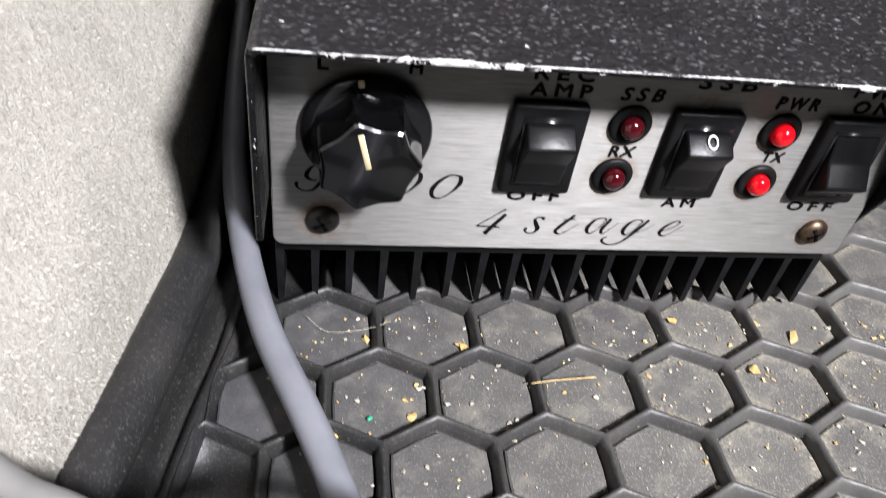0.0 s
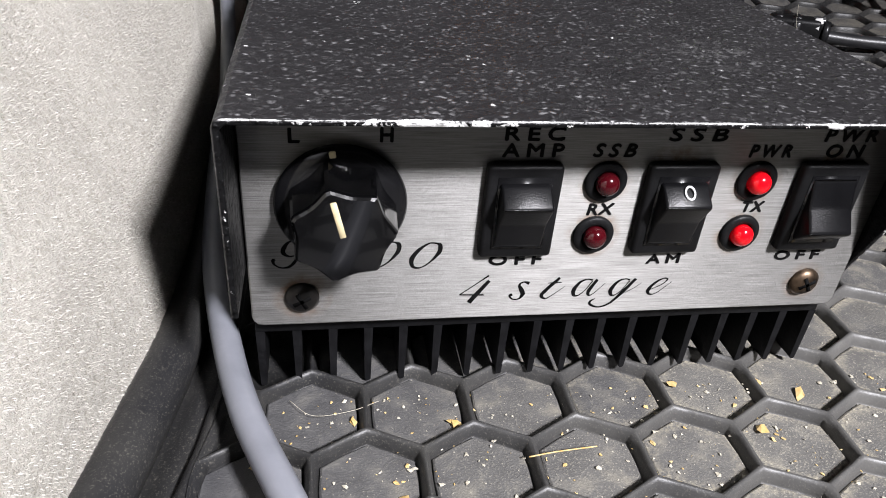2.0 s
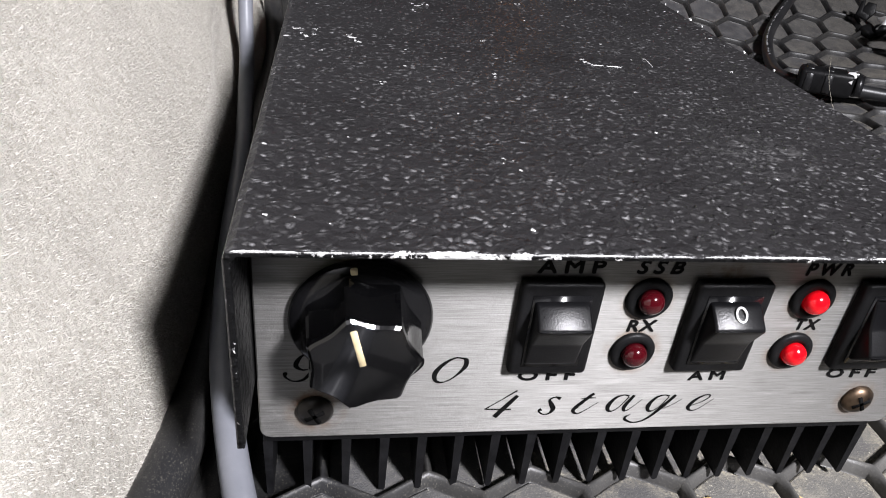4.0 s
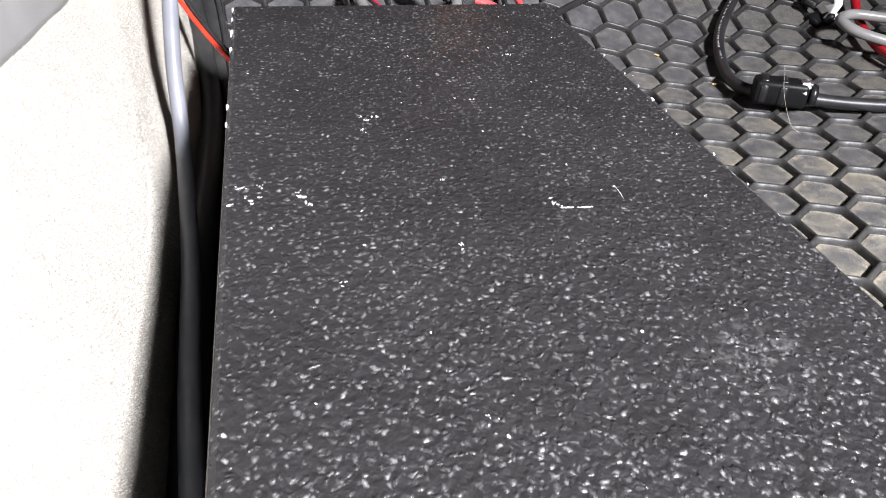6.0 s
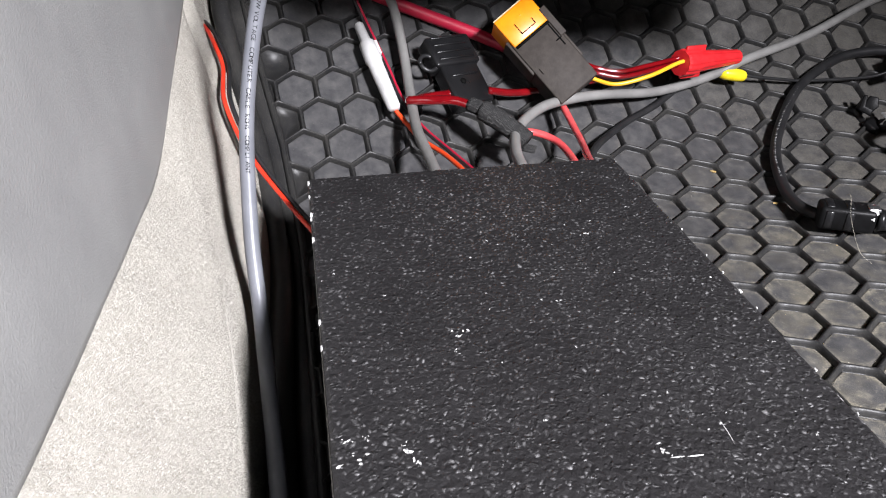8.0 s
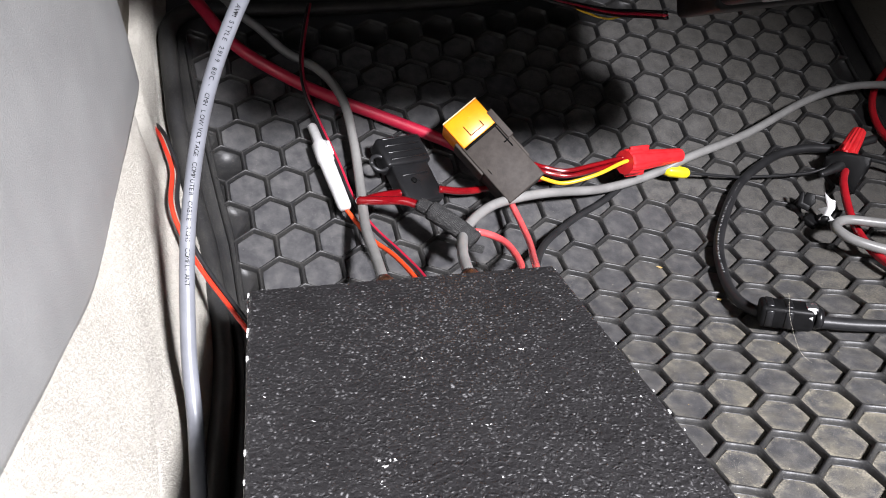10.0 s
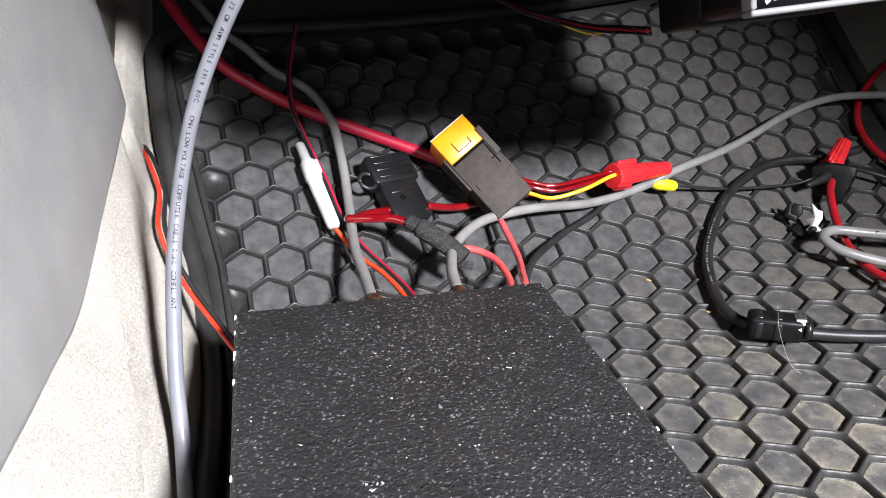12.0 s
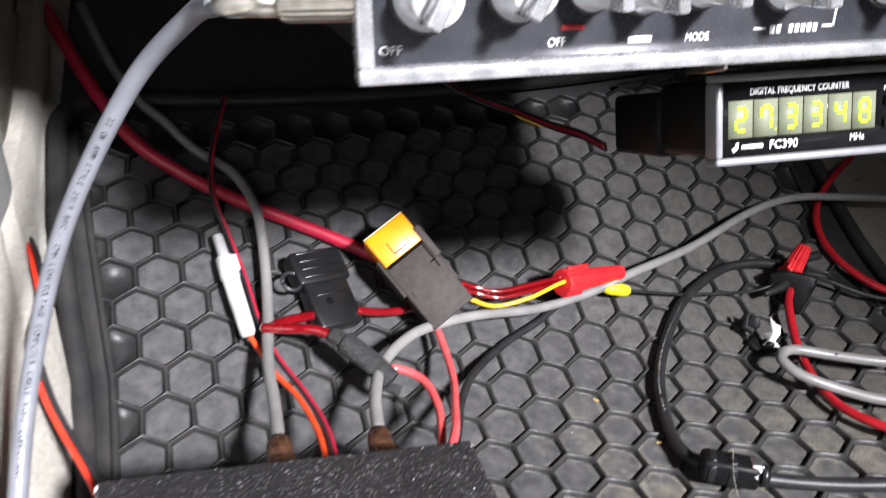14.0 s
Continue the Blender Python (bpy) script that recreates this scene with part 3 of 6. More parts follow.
def back_line(x):
    """Where the field of cells ends towards the toe board."""
    return 0.494 + (x + 0.012) * 0.2137


def floor_mat():
    mat = thing("floor_mat", (0.2, 0.25, -0.006), "black rubber car floor mat with a raised honeycomb pattern, gritty", "floor mat")
    verts, faces, pads = [], [], []
    # distance from the middle of a cell towards its border, and the height of the ridge there
    rings = ((1.0, 0.0030), (0.968, 0.00285), (0.934, 0.0022), (0.905, 0.0011), (0.886, 0.0001), (0.874, -0.0005))
    per_side = 3
    for i in range(-30, 36):
        for j in range(-9, 34):
            cx, cy = comb(i, j)
            if not (left_edge(cy) - 0.009 < cx < RIGHT_EDGE + 0.008 and FRONT_EDGE - 0.01 < cy < back_line(cx) - 0.006):
                continue
            corners = []
            for k in range(6):
                # a corner is the middle of three neighbouring cells
                d = ((1, 0), (0, 1), (-1, 1), (-1, 0), (0, -1), (1, -1))
                a, b = comb(i + d[k][0], j + d[k][1]), comb(i + d[(k + 1) % 6][0], j + d[(k + 1) % 6][1])
                corners.append(((cx + a[0] + b[0]) / 3, (cy + a[1] + b[1]) / 3))
            base = len(verts)
            count = 6 * per_side
            for n, (r, h) in enumerate(rings):
                for k in range(6):
                    p, q = corners[k], corners[(k + 1) % 6]
                    for s in range(per_side):
                        f = s / per_side
                        x, y = p[0] + (q[0] - p[0]) * f, p[1] + (q[1] - p[1]) * f
                        # the inner corners are rounded off a little
                        rr = r - (0.012 * n / 5 if s == 0 else 0)
                        x, y = cx + (x - cx) * rr, cy + (y - cy) * rr
                        x = min(max(x, left_edge(y)), RIGHT_EDGE)
                        y = min(max(y, FRONT_EDGE), back_line(x) - 0.008)
                        nv = ground_normal(x, y) * h
                        verts.append((x + nv.x, y + nv.y, ground(x, y) + nv.z))
            for n in range(len(rings) - 1):
                for k in range(count):
                    a, b = base + n * count + k, base + n * count + (k + 1) % count
                    faces.append((a, b, b + count, a + count))
            last = base + (len(rings) - 1) * count
            faces.append(tuple(last + k for k in range(count)))
            if left_edge(cy) + 0.008 < cx < RIGHT_EDGE - 0.008 and FRONT_EDGE + 0.01 < cy < back_line(cx) - 0.020:
                pads.append((cx, cy, corners))
    me = bpy.data.meshes.new("honeycomb")
    me.from_pydata(verts, [], faces)
    weld = bmesh.new()
    weld.from_mesh(me)
    bmesh.ops.remove_doubles(weld, verts=weld.verts[:], dist=2e-5)
    weld.to_mesh(me)
    weld.free()
    me.materials.append(RUBBER)
    me.shade_smooth()
    ob = new("honeycomb", me)
    ob.parent, ob.matrix_parent_inverse = mat, mat.matrix_basis.inverted()
    # flat band and rounded rim round the field
    def outline(inset):
        line = []
        for y in np.linspace(FRONT_EDGE, 0.470, 28):
            line.append((rim_line(y) + inset, y))
        cx, cy, r = rim_line(0.470) + 0.035, 0.470, 0.035 - inset
        for a in np.linspace(math.pi, math.pi / 2, 8)[1:]:
            line.append((cx + r * math.cos(a), cy + 0.024 * math.sin(a) * (r / 0.035)))
        for f in np.linspace(0, 1, 14)[1:]:
            line.append((cx + (0.47 - cx) * f, cy + 0.024 * (r / 0.035) + (BACK_EDGE + 0.012 - cy - 0.024) * f))
        for y in np.linspace(BACK_EDGE, FRONT_EDGE, 26):
            line.append((RIGHT_EDGE + 0.024 - inset, y))
        return line
    rim = tube([(x, y, ground(x, y) + 0.0035) for x, y in outline(0.0)], 0.0056, 10, straight=True)
    part("rim", rim, RUBBER, mat, "thick rounded rubber rim")
    bm = bmesh.new()
    side = []
    for y in np.linspace(FRONT_EDGE, 0.475, 44):
        a, b = rim_line(y), left_edge(y)
        side.append([bm.verts.new((x, y, ground(x, y) - 0.0012 + h)) for x, h in ((a, 0), (a + (b - a) * 0.45, 0.0), (a + (b - a) * 0.52, 0.0012), (b - 0.002, 0.0012), (b + 0.001, 0.0004))])
    for r0, r1 in zip(side, side[1:]):
        for k in range(4):
            bm.faces.new((r0[k], r0[k + 1], r1[k + 1], r1[k]))
    part("border_band", bm, RUBBER, mat)
    bm = bmesh.new()
    side = []
    for y in np.linspace(FRONT_EDGE, BACK_EDGE, 44):
        a, b = RIGHT_EDGE - 0.001, RIGHT_EDGE + 0.026
        side.append([bm.verts.new((x, y, ground(x, y) - 0.0005)) for x in (a, (a + b) / 2, b)])
    for r0, r1 in zip(side, side[1:]):
        for k in range(2):
            bm.faces.new((r0[k], r0[k + 1], r1[k + 1], r1[k]))
    part("border_band", bm, RUBBER, mat)
    part("border_ridge", tube([(left_edge(y), y, ground(left_edge(y), y) + 0.0006) for y in np.linspace(FRONT_EDGE, 0.47, 40)], 0.0021, 8, straight=True), RUBBER, mat)
    part("border_ridge", tube([(RIGHT_EDGE, y, ground(RIGHT_EDGE, y) + 0.0006) for y in np.linspace(FRONT_EDGE, BACK_EDGE, 40)], 0.0021, 8, straight=True), RUBBER, mat)
    return mat, pads


def plate_mesh(scale=1.0):
    """One recessed plate: a low hexagon with rounded corners and softened border, of unit width."""
    bm = bmesh.new()
    rows = []
    for r, h in ((0.492, -0.0012), (0.487, 0.00035), (0.468, 0.00062)):
        ring = []
        for k in range(12):
            a = math.radians(30 * k)
            q = r / math.cos(math.radians(30 if k % 2 == 1 else 0)) * (0.975 if k % 2 == 1 else 1.0)
            ring.append(bm.verts.new((q * math.cos(a), q * math.sin(a), h)))
        rows.append(ring)
    for r0, r1 in zip(rows, rows[1:]):
        for k in range(12):
            bm.faces.new((r0[k], r0[(k + 1) % 12], r1[(k + 1) % 12], r1[k]))
    bm.faces.new(rows[-1])
    me = bpy.data.meshes.new("plate")
    bm.to_mesh(me)
    bm.free()
    me.materials.append(PLATE)
    return me


def lay_plates(mat, pads):
    """The plates nearest the walk are parts of their own, the rest one part."""
    me = plate_mesh()
    pads = sorted(pads, key=lambda p: abs(p[0] - 0.17) + 0.8 * abs(p[1] - 0.19))
    rest = bmesh.new()
    inv = mat.matrix_basis.inverted()
    for n, (cx, cy, corners) in enumerate(pads):
        nv = ground_normal(cx, cy)
        cz = ground(cx, cy)
        # half-widths across the sides, along the two crossing directions of the cell
        e = [Vector((corners[k][0], corners[k][1], ground(*corners[k]))) - Vector((cx, cy, cz)) for k in range(6)]
        along = (e[0] + e[5] - e[2] - e[3]) / 4
        across = (e[1] + e[0] - e[3] - e[4]) / 4
        across = (e[1] - e[4]) / 2
        k = 2 * 0.878
        m = Matrix.Identity(4)
        m.col[0] = (*(along * k), 0)
        m.col[1] = (*(across * k * 0.8660254), 0)
        m.col[2] = (*nv, 0)
        m.col[3] = (*(Vector((cx, cy, cz)) - nv * 0.0002), 1)
        if n < 300:
            ob = new("plate", me)
            ob.parent, ob.matrix_parent_inverse = mat, inv
            ob.matrix_basis = m
        else:
            tmp = me.copy()
            tmp.transform(m)
            rest.from_mesh(tmp)
            bpy.data.meshes.remove(tmp)
    tagged(part("plate_field", rest, PLATE, mat, smooth=False), kind="stuff")


def crumbs():
    bm = bmesh.new()
    pale = bmesh.new()
    rng = random.Random(4)
    spots = [(0.0427, -0.0111, 3.4), (0.111, -0.0179, 3.2), (0.0213, -0.0091, 2.4), (0.097, -0.002, 3.0), (0.118, -0.003, 3.2), (0.127, -0.008, 3.6), (0.251, 0.338, 4.0), (0.272, 0.301, 4.0), (0.03, -0.03, 2.0), (0.05, -0.034, 2.6)]
    for k in range(760):
        x, y = rng.uniform(0.0, 0.17), -0.002 - abs(rng.gauss(0, 0.028))
        spots.append((x, y, rng.choice((0.18, 0.22, 0.28, 0.35, 0.45, 0.6, 0.7, 0.9, 1.2))))
    for k in range(120):
        spots.append((rng.uniform(0.14, 0.42), rng.uniform(-0.04, 0.33), rng.choice((0.3, 0.4, 0.5, 0.6, 0.9))))
    for n, (x, y, s) in enumerate(spots):
        target = bm if n < 10 or rng.random() < 0.35 else pale
        s *= 0.001
        m = Matrix.Translation((x, y, ground(x, y) + 0.0006 + s * 0.12)) @ Euler((rng.uniform(-0.4, 0.4), rng.uniform(-0.4, 0.4), rng.uniform(0, 6.3))).to_matrix().to_4x4() @ Matrix.Diagonal((s * rng.uniform(0.4, 0.6), s * rng.uniform(0.22, 0.4), s * 0.16, 1))
        grain = bmesh.ops.create_icosphere(target, subdivisions=1, radius=1, matrix=m)["verts"]
        for v in grain:
            v.co += Vector([rng.uniform(-0.28, 0.28) * s for _ in range(2)] + [rng.uniform(-0.04, 0.06) * s])
    solo("crumbs", bm, FLAKE, "straw-coloured crumbs scattered on the rubber mat", "crumbs", kind="stuff", smooth=False)
    solo("grit", pale, PALE_CRUMB, "pale sandy grit lying on the rubber mat", "grit", kind="stuff", smooth=False)
    fleck = block((-0.0006, -0.0004, 0.0), (0.0006, 0.0004, 0.0005), 0.0002, 1, Matrix.Translation((0.0215, -0.0305, ground(0.0215, -0.0305) + 0.0008)) @ Matrix.Rotation(0.6, 4, "Z"))
    solo("plastic_fleck", fleck, surface("green_plastic", (0.01, 0.30, 0.16), (0.02, 0.38, 0.20), 300, 0.4), "tiny bright green plastic fleck on the mat", "fleck")
    hair = tube(mm((8, -3, 1.0), (13, -8.5, 1.6), (21, -8, 1.8), (27, -5, 1.2)), 0.00006, 5)
    solo("loose_fibre", hair, PALE_CRUMB, "fine pale fibre lying on the mat", "fibre")
    straw = tube(mm((56, -23, 1.2), (62, -22.5, 1.6), (71, -21.5, 1.2)), 0.00016, 6)
    solo("straw", straw, FLAKE, "thin dry straw stalk lying on the mat", "straw")


# ---------------------------------------------------------------- the foot well
def fibres(name, rows, count, seed):
    """Short curled pile standing on a swept surface."""
    g = np.array(rows)[:, :-2]
    rng = np.random.default_rng(seed)
    nx = g.shape[1]
    size = np.linalg.norm(np.cross(g[1:, :-1] - g[:-1, :-1], g[:-1, 1:] - g[:-1, :-1]), axis=2).ravel()
    share = 0.35 / size.size + 0.65 * size / size.sum()
    cell = rng.choice(size.size, count, p=share / share.sum())
    a, b = cell // (nx - 1) + rng.uniform(0, 0.999, count), cell % (nx - 1) + rng.uniform(0, 0.999, count)
    b = np.maximum(b, 0.6)
    i, j = a.astype(int), b.astype(int)
    fa, fb = (a - i)[:, None], (b - j)[:, None]
    p = (g[i, j] * (1 - fa) + g[i + 1, j] * fa) * (1 - fb) + (g[i, j + 1] * (1 - fa) + g[i + 1, j + 1] * fa) * fb
    along, up = g[i + 1, j] - g[i, j], g[i, j + 1] - g[i, j]
    n = np.cross(along, up)
    n /= np.linalg.norm(n, axis=1)[:, None] + 1e-12
    n *= np.sign(n[:, :1] + 1e-9)
    lean = rng.normal(0, 0.75, (count, 3))
    lean -= n * (lean * n).sum(1)[:, None]
    length = rng.uniform(0.0004, 0.0009, count)[:, None]
    mid, tip = p + (n * 0.62 + lean * 0.35) * length, p + (n * 0.72 + lean * 1.15) * length
    side = np.cross(n, lean)
    side /= np.linalg.norm(side, axis=1)[:, None] + 1e-12
    w = rng.uniform(0.00003, 0.000065, count)[:, None]
    verts = np.stack([p - side * w, p + side * w, mid - side * w, mid + side * w, tip], 1).reshape(-1, 3)
    k = np.arange(count) * 5
    quads = np.stack([k, k + 1, k + 3, k + 2], 1).tolist()
    tris = np.stack([k + 2, k + 3, k + 4], 1).tolist()
    me = bpy.data.meshes.new(name)
    me.from_pydata(verts.tolist(), [], quads + tris)
    me.materials.append(PILE)
    tagged(new(name, me), "short curled beige carpet pile on the tunnel side", "carpet pile", kind="stuff")


def sweep(rows, close=False):
    bm = bmesh.new()
    vs = [[bm.verts.new(p) for p in r] for r in rows]
    for r0, r1 in zip(vs, vs[1:]):
        for k in range(len(r0) - 1):
            bm.faces.new((r0[k], r0[k + 1], r1[k + 1], r1[k]))
    bmesh.ops.recalc_face_normals(bm, faces=bm.faces[:])
    return bm


PANEL_FOOT = ((-0.30, 0.125), (-0.15, 0.112), (0.0, 0.096), (0.07, 0.088), (0.13, 0.082), (0.185, 0.077), (0.245, 0.072), (0.30, 0.087), (0.325, 0.093), (0.415, 0.116), (0.60, 0.165))


def panel_foot(y):
    return float(np.mean([np.interp(y + d, [a for a, _ in PANEL_FOOT], [b for _, b in PANEL_FOOT]) for d in np.linspace(-0.028, 0.028, 9)]))


def footwell():
    # floor under everything
    rows = [[(x, y, ground(max(x, -0.06), y) - 0.010 - (0.02 if y < -0.2 else 0)) for x in np.linspace(-0.08, 0.9, 30)] for y in np.linspace(-0.9, 0.72, 60)]
    bm = sweep(rows)
    if bm.faces[:][0].normal.z < 0:
        bmesh.ops.reverse_faces(bm, faces=bm.faces[:])
    solo("floor", bm, DARK_TRIM, "dark car floor under the rubber mat", "floor", kind="structure")
    # carpet up the side of the tunnel, with a seam along it
    rows = []
    for y in np.linspace(-0.30, 0.70, 220):
        yy = max(y, -0.16)
        clear = float(np.interp(y, (0.33, 0.40), (0.0, 1.0)))
        foot_x = rim_line(yy) - 0.004 - 0.010 * clear
        z0 = ground(foot_x, yy) - 0.004
        top = panel_foot(y)
        row = [(foot_x + 0.012, y, z0 - 0.006), (foot_x, y, z0 + 0.001)]
        slit = float(np.interp(y, (0.10, 0.30, 0.37, 0.386, 0.398, 0.418, 0.444, 0.60), (0.30, 0.44, 0.60, 0.68, 0.79, 0.89, 0.93, 0.97)))
        depth = float(np.interp(y, (0.08, 0.20, 0.34, 0.38, 0.60), (0.0, 0.0, 0.001, 0.012, 0.014)))
        near = [slit + d for d in (-0.05, -0.03, -0.02, -0.012, -0.006, 0.0, 0.006, 0.012, 0.02, 0.03, 0.05)]
        for f in sorted([*np.linspace(0.05, 1.0, 28), *[min(max(v, 0.06), 0.995) for v in near]]):
            bulge = (0.007 - 0.005 * clear) * math.sin(math.pi * f)
            # the lower piece of carpet stands proud of the upper one, with a slit between them
            crease = -0.4 * depth * math.exp(-(((f - slit - 0.03) / 0.02) ** 2))
            crease += 0.4 * depth / (1 + math.exp(min(60.0, (f - slit) / 0.005)))
            # the roll of the tunnel ends in a ridge, with a hollow below it
            ridge = float(np.interp(y, (0.12, 0.217, 0.239, 0.257, 0.30, 0.36), (0.30, 0.56, 0.67, 0.76, 0.86, 0.95)))
            hollow = float(np.interp(y, (0.10, 0.18, 0.31, 0.36), (0.0, 0.007, 0.005, 0.0))) if f < ridge else 0.0
            crease -= hollow * math.sin(math.pi * f / ridge)
            x = foot_x + (-0.066 - foot_x) * f ** 1.25 + bulge + crease
            z = z0 + (max(top + 0.012, z0 + 0.03) - z0) * f ** 0.85
            wob = 0.0015 * noise.noise((x * 30, y * 22, z * 30))
            row.append((x + wob, y, z + wob))
        row += [(-0.072, y, top + 0.05), (-0.085, y, top + 0.20)]
        rows.append(row)
    bm = sweep(rows)
    solo("wall_tunnel_carpet", bm, CARPET, "beige carpet covering the side of the centre tunnel", "carpet", kind="structure")
    fibres("carpet_pile", rows, 420000, 2)
    # grey trim panel of the console above the carpet
    rows = []
    ys = list(np.linspace(-0.30, 0.405, 60))
    for y in ys:
        z = panel_foot(y)
        row = []
        for x, h in ((-0.078, 0.004), (-0.0665, 0.0005), (-0.0625, 0.0), (-0.0600, 0.0015), (-0.0595, 0.005), (-0.062, 0.03), (-0.067, 0.07), (-0.072, 0.12), (-0.078, 0.20), (-0.085, 0.34)):
            row.append((x + 0.0028, y, z + h))
        rows.append(row)
    for k, (dy, dx) in enumerate(((0.006, -0.0012), (0.011, -0.005), (0.0135, -0.012), (0.014, -0.03))):
        rows.append([(x + dx * (1.0 if n > 2 else 0.6), 0.405 + dy, z) for n, (x, y, z) in enumerate(rows[59])])
    bm = sweep(rows)
    solo("wall_console_trim", bm, TRIM_GREY, "grained grey plastic trim panel on the centre console", "trim panel", kind="structure")
    # toe board, far side, added shade-casting dash pieces, the rest of the cabin
    bm = sweep([[(x, 0.60 + 0.02 * k, 0.16 + 0.12 * k) for x in (-0.15, 0.3, 0.9)] for k in range(3)])
    solo("wall_toe_board", bm, DARK_TRIM, "dark carpeted toe board in shade behind the mat", "toe board", kind="structure")
    rows = []
    for y in np.linspace(-0.30, 0.70, 50):
        yy = max(y, -0.16)
        z0 = ground(0.53, yy) - 0.004
        rows.append([(0.524, y, z0 - 0.008), (0.532, y, z0 + 0.002), (0.56, y, z0 + 0.012), (0.60, y, z0 + 0.05), (0.62, y, z0 + 0.12), (0.64, y, z0 + 0.40)])
    solo("wall_door_side", sweep(rows), SHADED_CARPET, "beige carpet with shade painted in, rising to the door sill", "carpet", kind="structure")
    # unseen slab added over the radio; it shades the mat behind
    solo("ceiling_unseen_dash", block((0.0, 0.03, 0.0585), (0.60, 0.55, 0.09), 0.008, 2, Matrix.Translation((0.0790, 0.205, 0.2110)) @ Matrix.Rotation(radians(-8.8), 4, "Y")), DARK_TRIM, "unseen dark dashboard underside, added above the radio to shade the mat", "dashboard", kind="structure")
    # two blocks added only to hold the lamp off the mat's far left
    solo("ceiling_shade_block", block((-0.055, 0.262, 0.2460), (0.0765, 0.60, 0.29), 0.006), DARK_TRIM, "unseen dark block added left of the radio to cast shade", "dashboard", kind="structure")
    solo("ceiling_low_shade_block", block((0.026, 0.264, 0.2250), (0.0755, 0.58, 0.2455), 0.004), DARK_TRIM, "lower dark block added to deepen the shade on the mat", "dashboard", kind="structure")
    shell = ((("wall_cabin_rear"), (-0.9, -1.22, -0.1), (1.1, -1.20, 1.2)), ("wall_cabin_left", (-0.92, -1.2, -0.1), (-0.90, 0.8, 1.2)), ("wall_cabin_right", (1.10, -1.2, -0.1), (1.12, 0.8, 1.2)), ("wall_cabin_front", (-0.9, 0.80, -0.1), (1.1, 0.82, 1.2)), ("ceiling_cabin", (-0.92, -1.22, 1.2), (1.12, 0.82, 1.22)), ("floor_cabin", (-0.9, -1.2, -0.12), (1.1, 0.8, -0.1)))
    for name, lo, hi in shell:
        solo(name, block(lo, hi), DARK_TRIM, "plain dark grey cabin lining", "cabin lining", kind="structure")


# ---------------------------------------------------------------- the amplifier
FACE = Matrix(((1, 0, 0, 0), (0, 0, -1, 0), (0, 1, 0, 0), (0, 0, 0, 1)))  # local z out of the front panel


def on_face(x, z, y=0.0):
    return Matrix.Translation((x / 1000, y / 1000, z / 1000)) @ FACE


def rocker_switch(amp, x0, x1, z0, z1, up, mark):
    """A rocker in a bezel; up: the upper half stands out."""
    cx, cz, w, h = (x0 + x1) / 2, (z0 + z1) / 2, x1 - x0, z1 - z0
    bm = block((-w / 2000, -h / 2000, -0.0008), (w / 2000, h / 2000, 0.0021), 0.0009, 3, on_face(cx, cz))
    sw = part("switch", bm, MOULDED, amp, "black rocker switch in a black bezel")
    t = on_face(cx, cz)
    iw, ih = w / 2000 * 0.66, h / 2000 * 0.73
    part("well", block((-iw - 0.0004, -ih - 0.0004, 0.0019), (iw + 0.0004, ih + 0.0004, 0.0023), 0.0, 1, t), GLOSS_BLACK, sw)
    # side outline of the rocker: one half stands out, the other is pressed in
    s = 1 if up else -1
    side = [(-ih, 0.001), (ih * 0.9, 0.001), (ih * 0.9, 0.0030), (ih * 0.80, 0.0040), (ih * 0.48, 0.0068), (ih * 0.40, 0.0067), (-ih * 0.2, 0.0040), (-ih * 0.9, 0.0027), (-ih, 0.0024)]
    m = t @ Matrix(((0, 0, 1, -iw), (s, 0, 0, 0), (0, 1, 0, 0), (0, 0, 0, 1)))
    bm = prism(side, 2 * iw, m)
    bmesh.ops.recalc_face_normals(bm, faces=bm.faces[:])
    bmesh.ops.bevel(bm, geom=bm.edges[:], offset=0.0005, segments=2, profile=0.5, affect="EDGES")
    part("rocker", bm, ROCKER, sw)
    if mark:
        ring = bmesh.new()
        tt = t @ Matrix.Translation((0.0003, s * ih * 0.75, 0.0047)) @ Matrix.Rotation(radians(-45 * s), 4, "X")
        pts = [tt @ Vector((0.00095 * math.cos(a), 0.0013 * math.sin(a), 0.0001)) for a in np.linspace(0, 2 * math.pi, 25)]
        tube(pts, 0.00022, 6, straight=True, bm=ring)
        part("mark", ring, WHITE_INK, sw, "white ring mark")
    return sw


def indicator(amp, x, z, lens):
    t = on_face(x, z)
    holder = part("indicator", lathe([(0.0, 0.0043), (0.0005, 0.0043), (0.0009, 0.0040), (0.0011, 0.0027), (0.0004, 0.0026)], 28, t), MOULDED, amp, "round red indicator lamp in a black ring")
    prof = [(0.0004, 0.0024), (0.0013, 0.0024)] + [(0.0013 + 0.0021 * math.sin(a), 0.0024 * math.cos(a)) for a in np.linspace(0.15, 1.5, 8)]
    part("lens", lathe(prof, 24, t), lens, holder)


def screw(amp, x, z, label, metal):
    t = on_face(x, z) @ Matrix.Rotation(0.5, 4, "Z")
    head = lathe([(0.0, 0.0034), (0.0006, 0.0034), (0.0014, 0.0026), (0.0018, 0.0014), (0.0019, 0.0003)], 24, t)
    s = part("screw", head, metal, amp, label)
    slot = block((-0.0019, -0.0004, 0.0013), (0.0019, 0.0004, 0.00196), 0, 1, t)
    block((-0.0004, -0.0019, 0.0013), (0.0004, 0.0019, 0.00196), 0, 1, t, slot)
    part("recess", slot, INK, s)


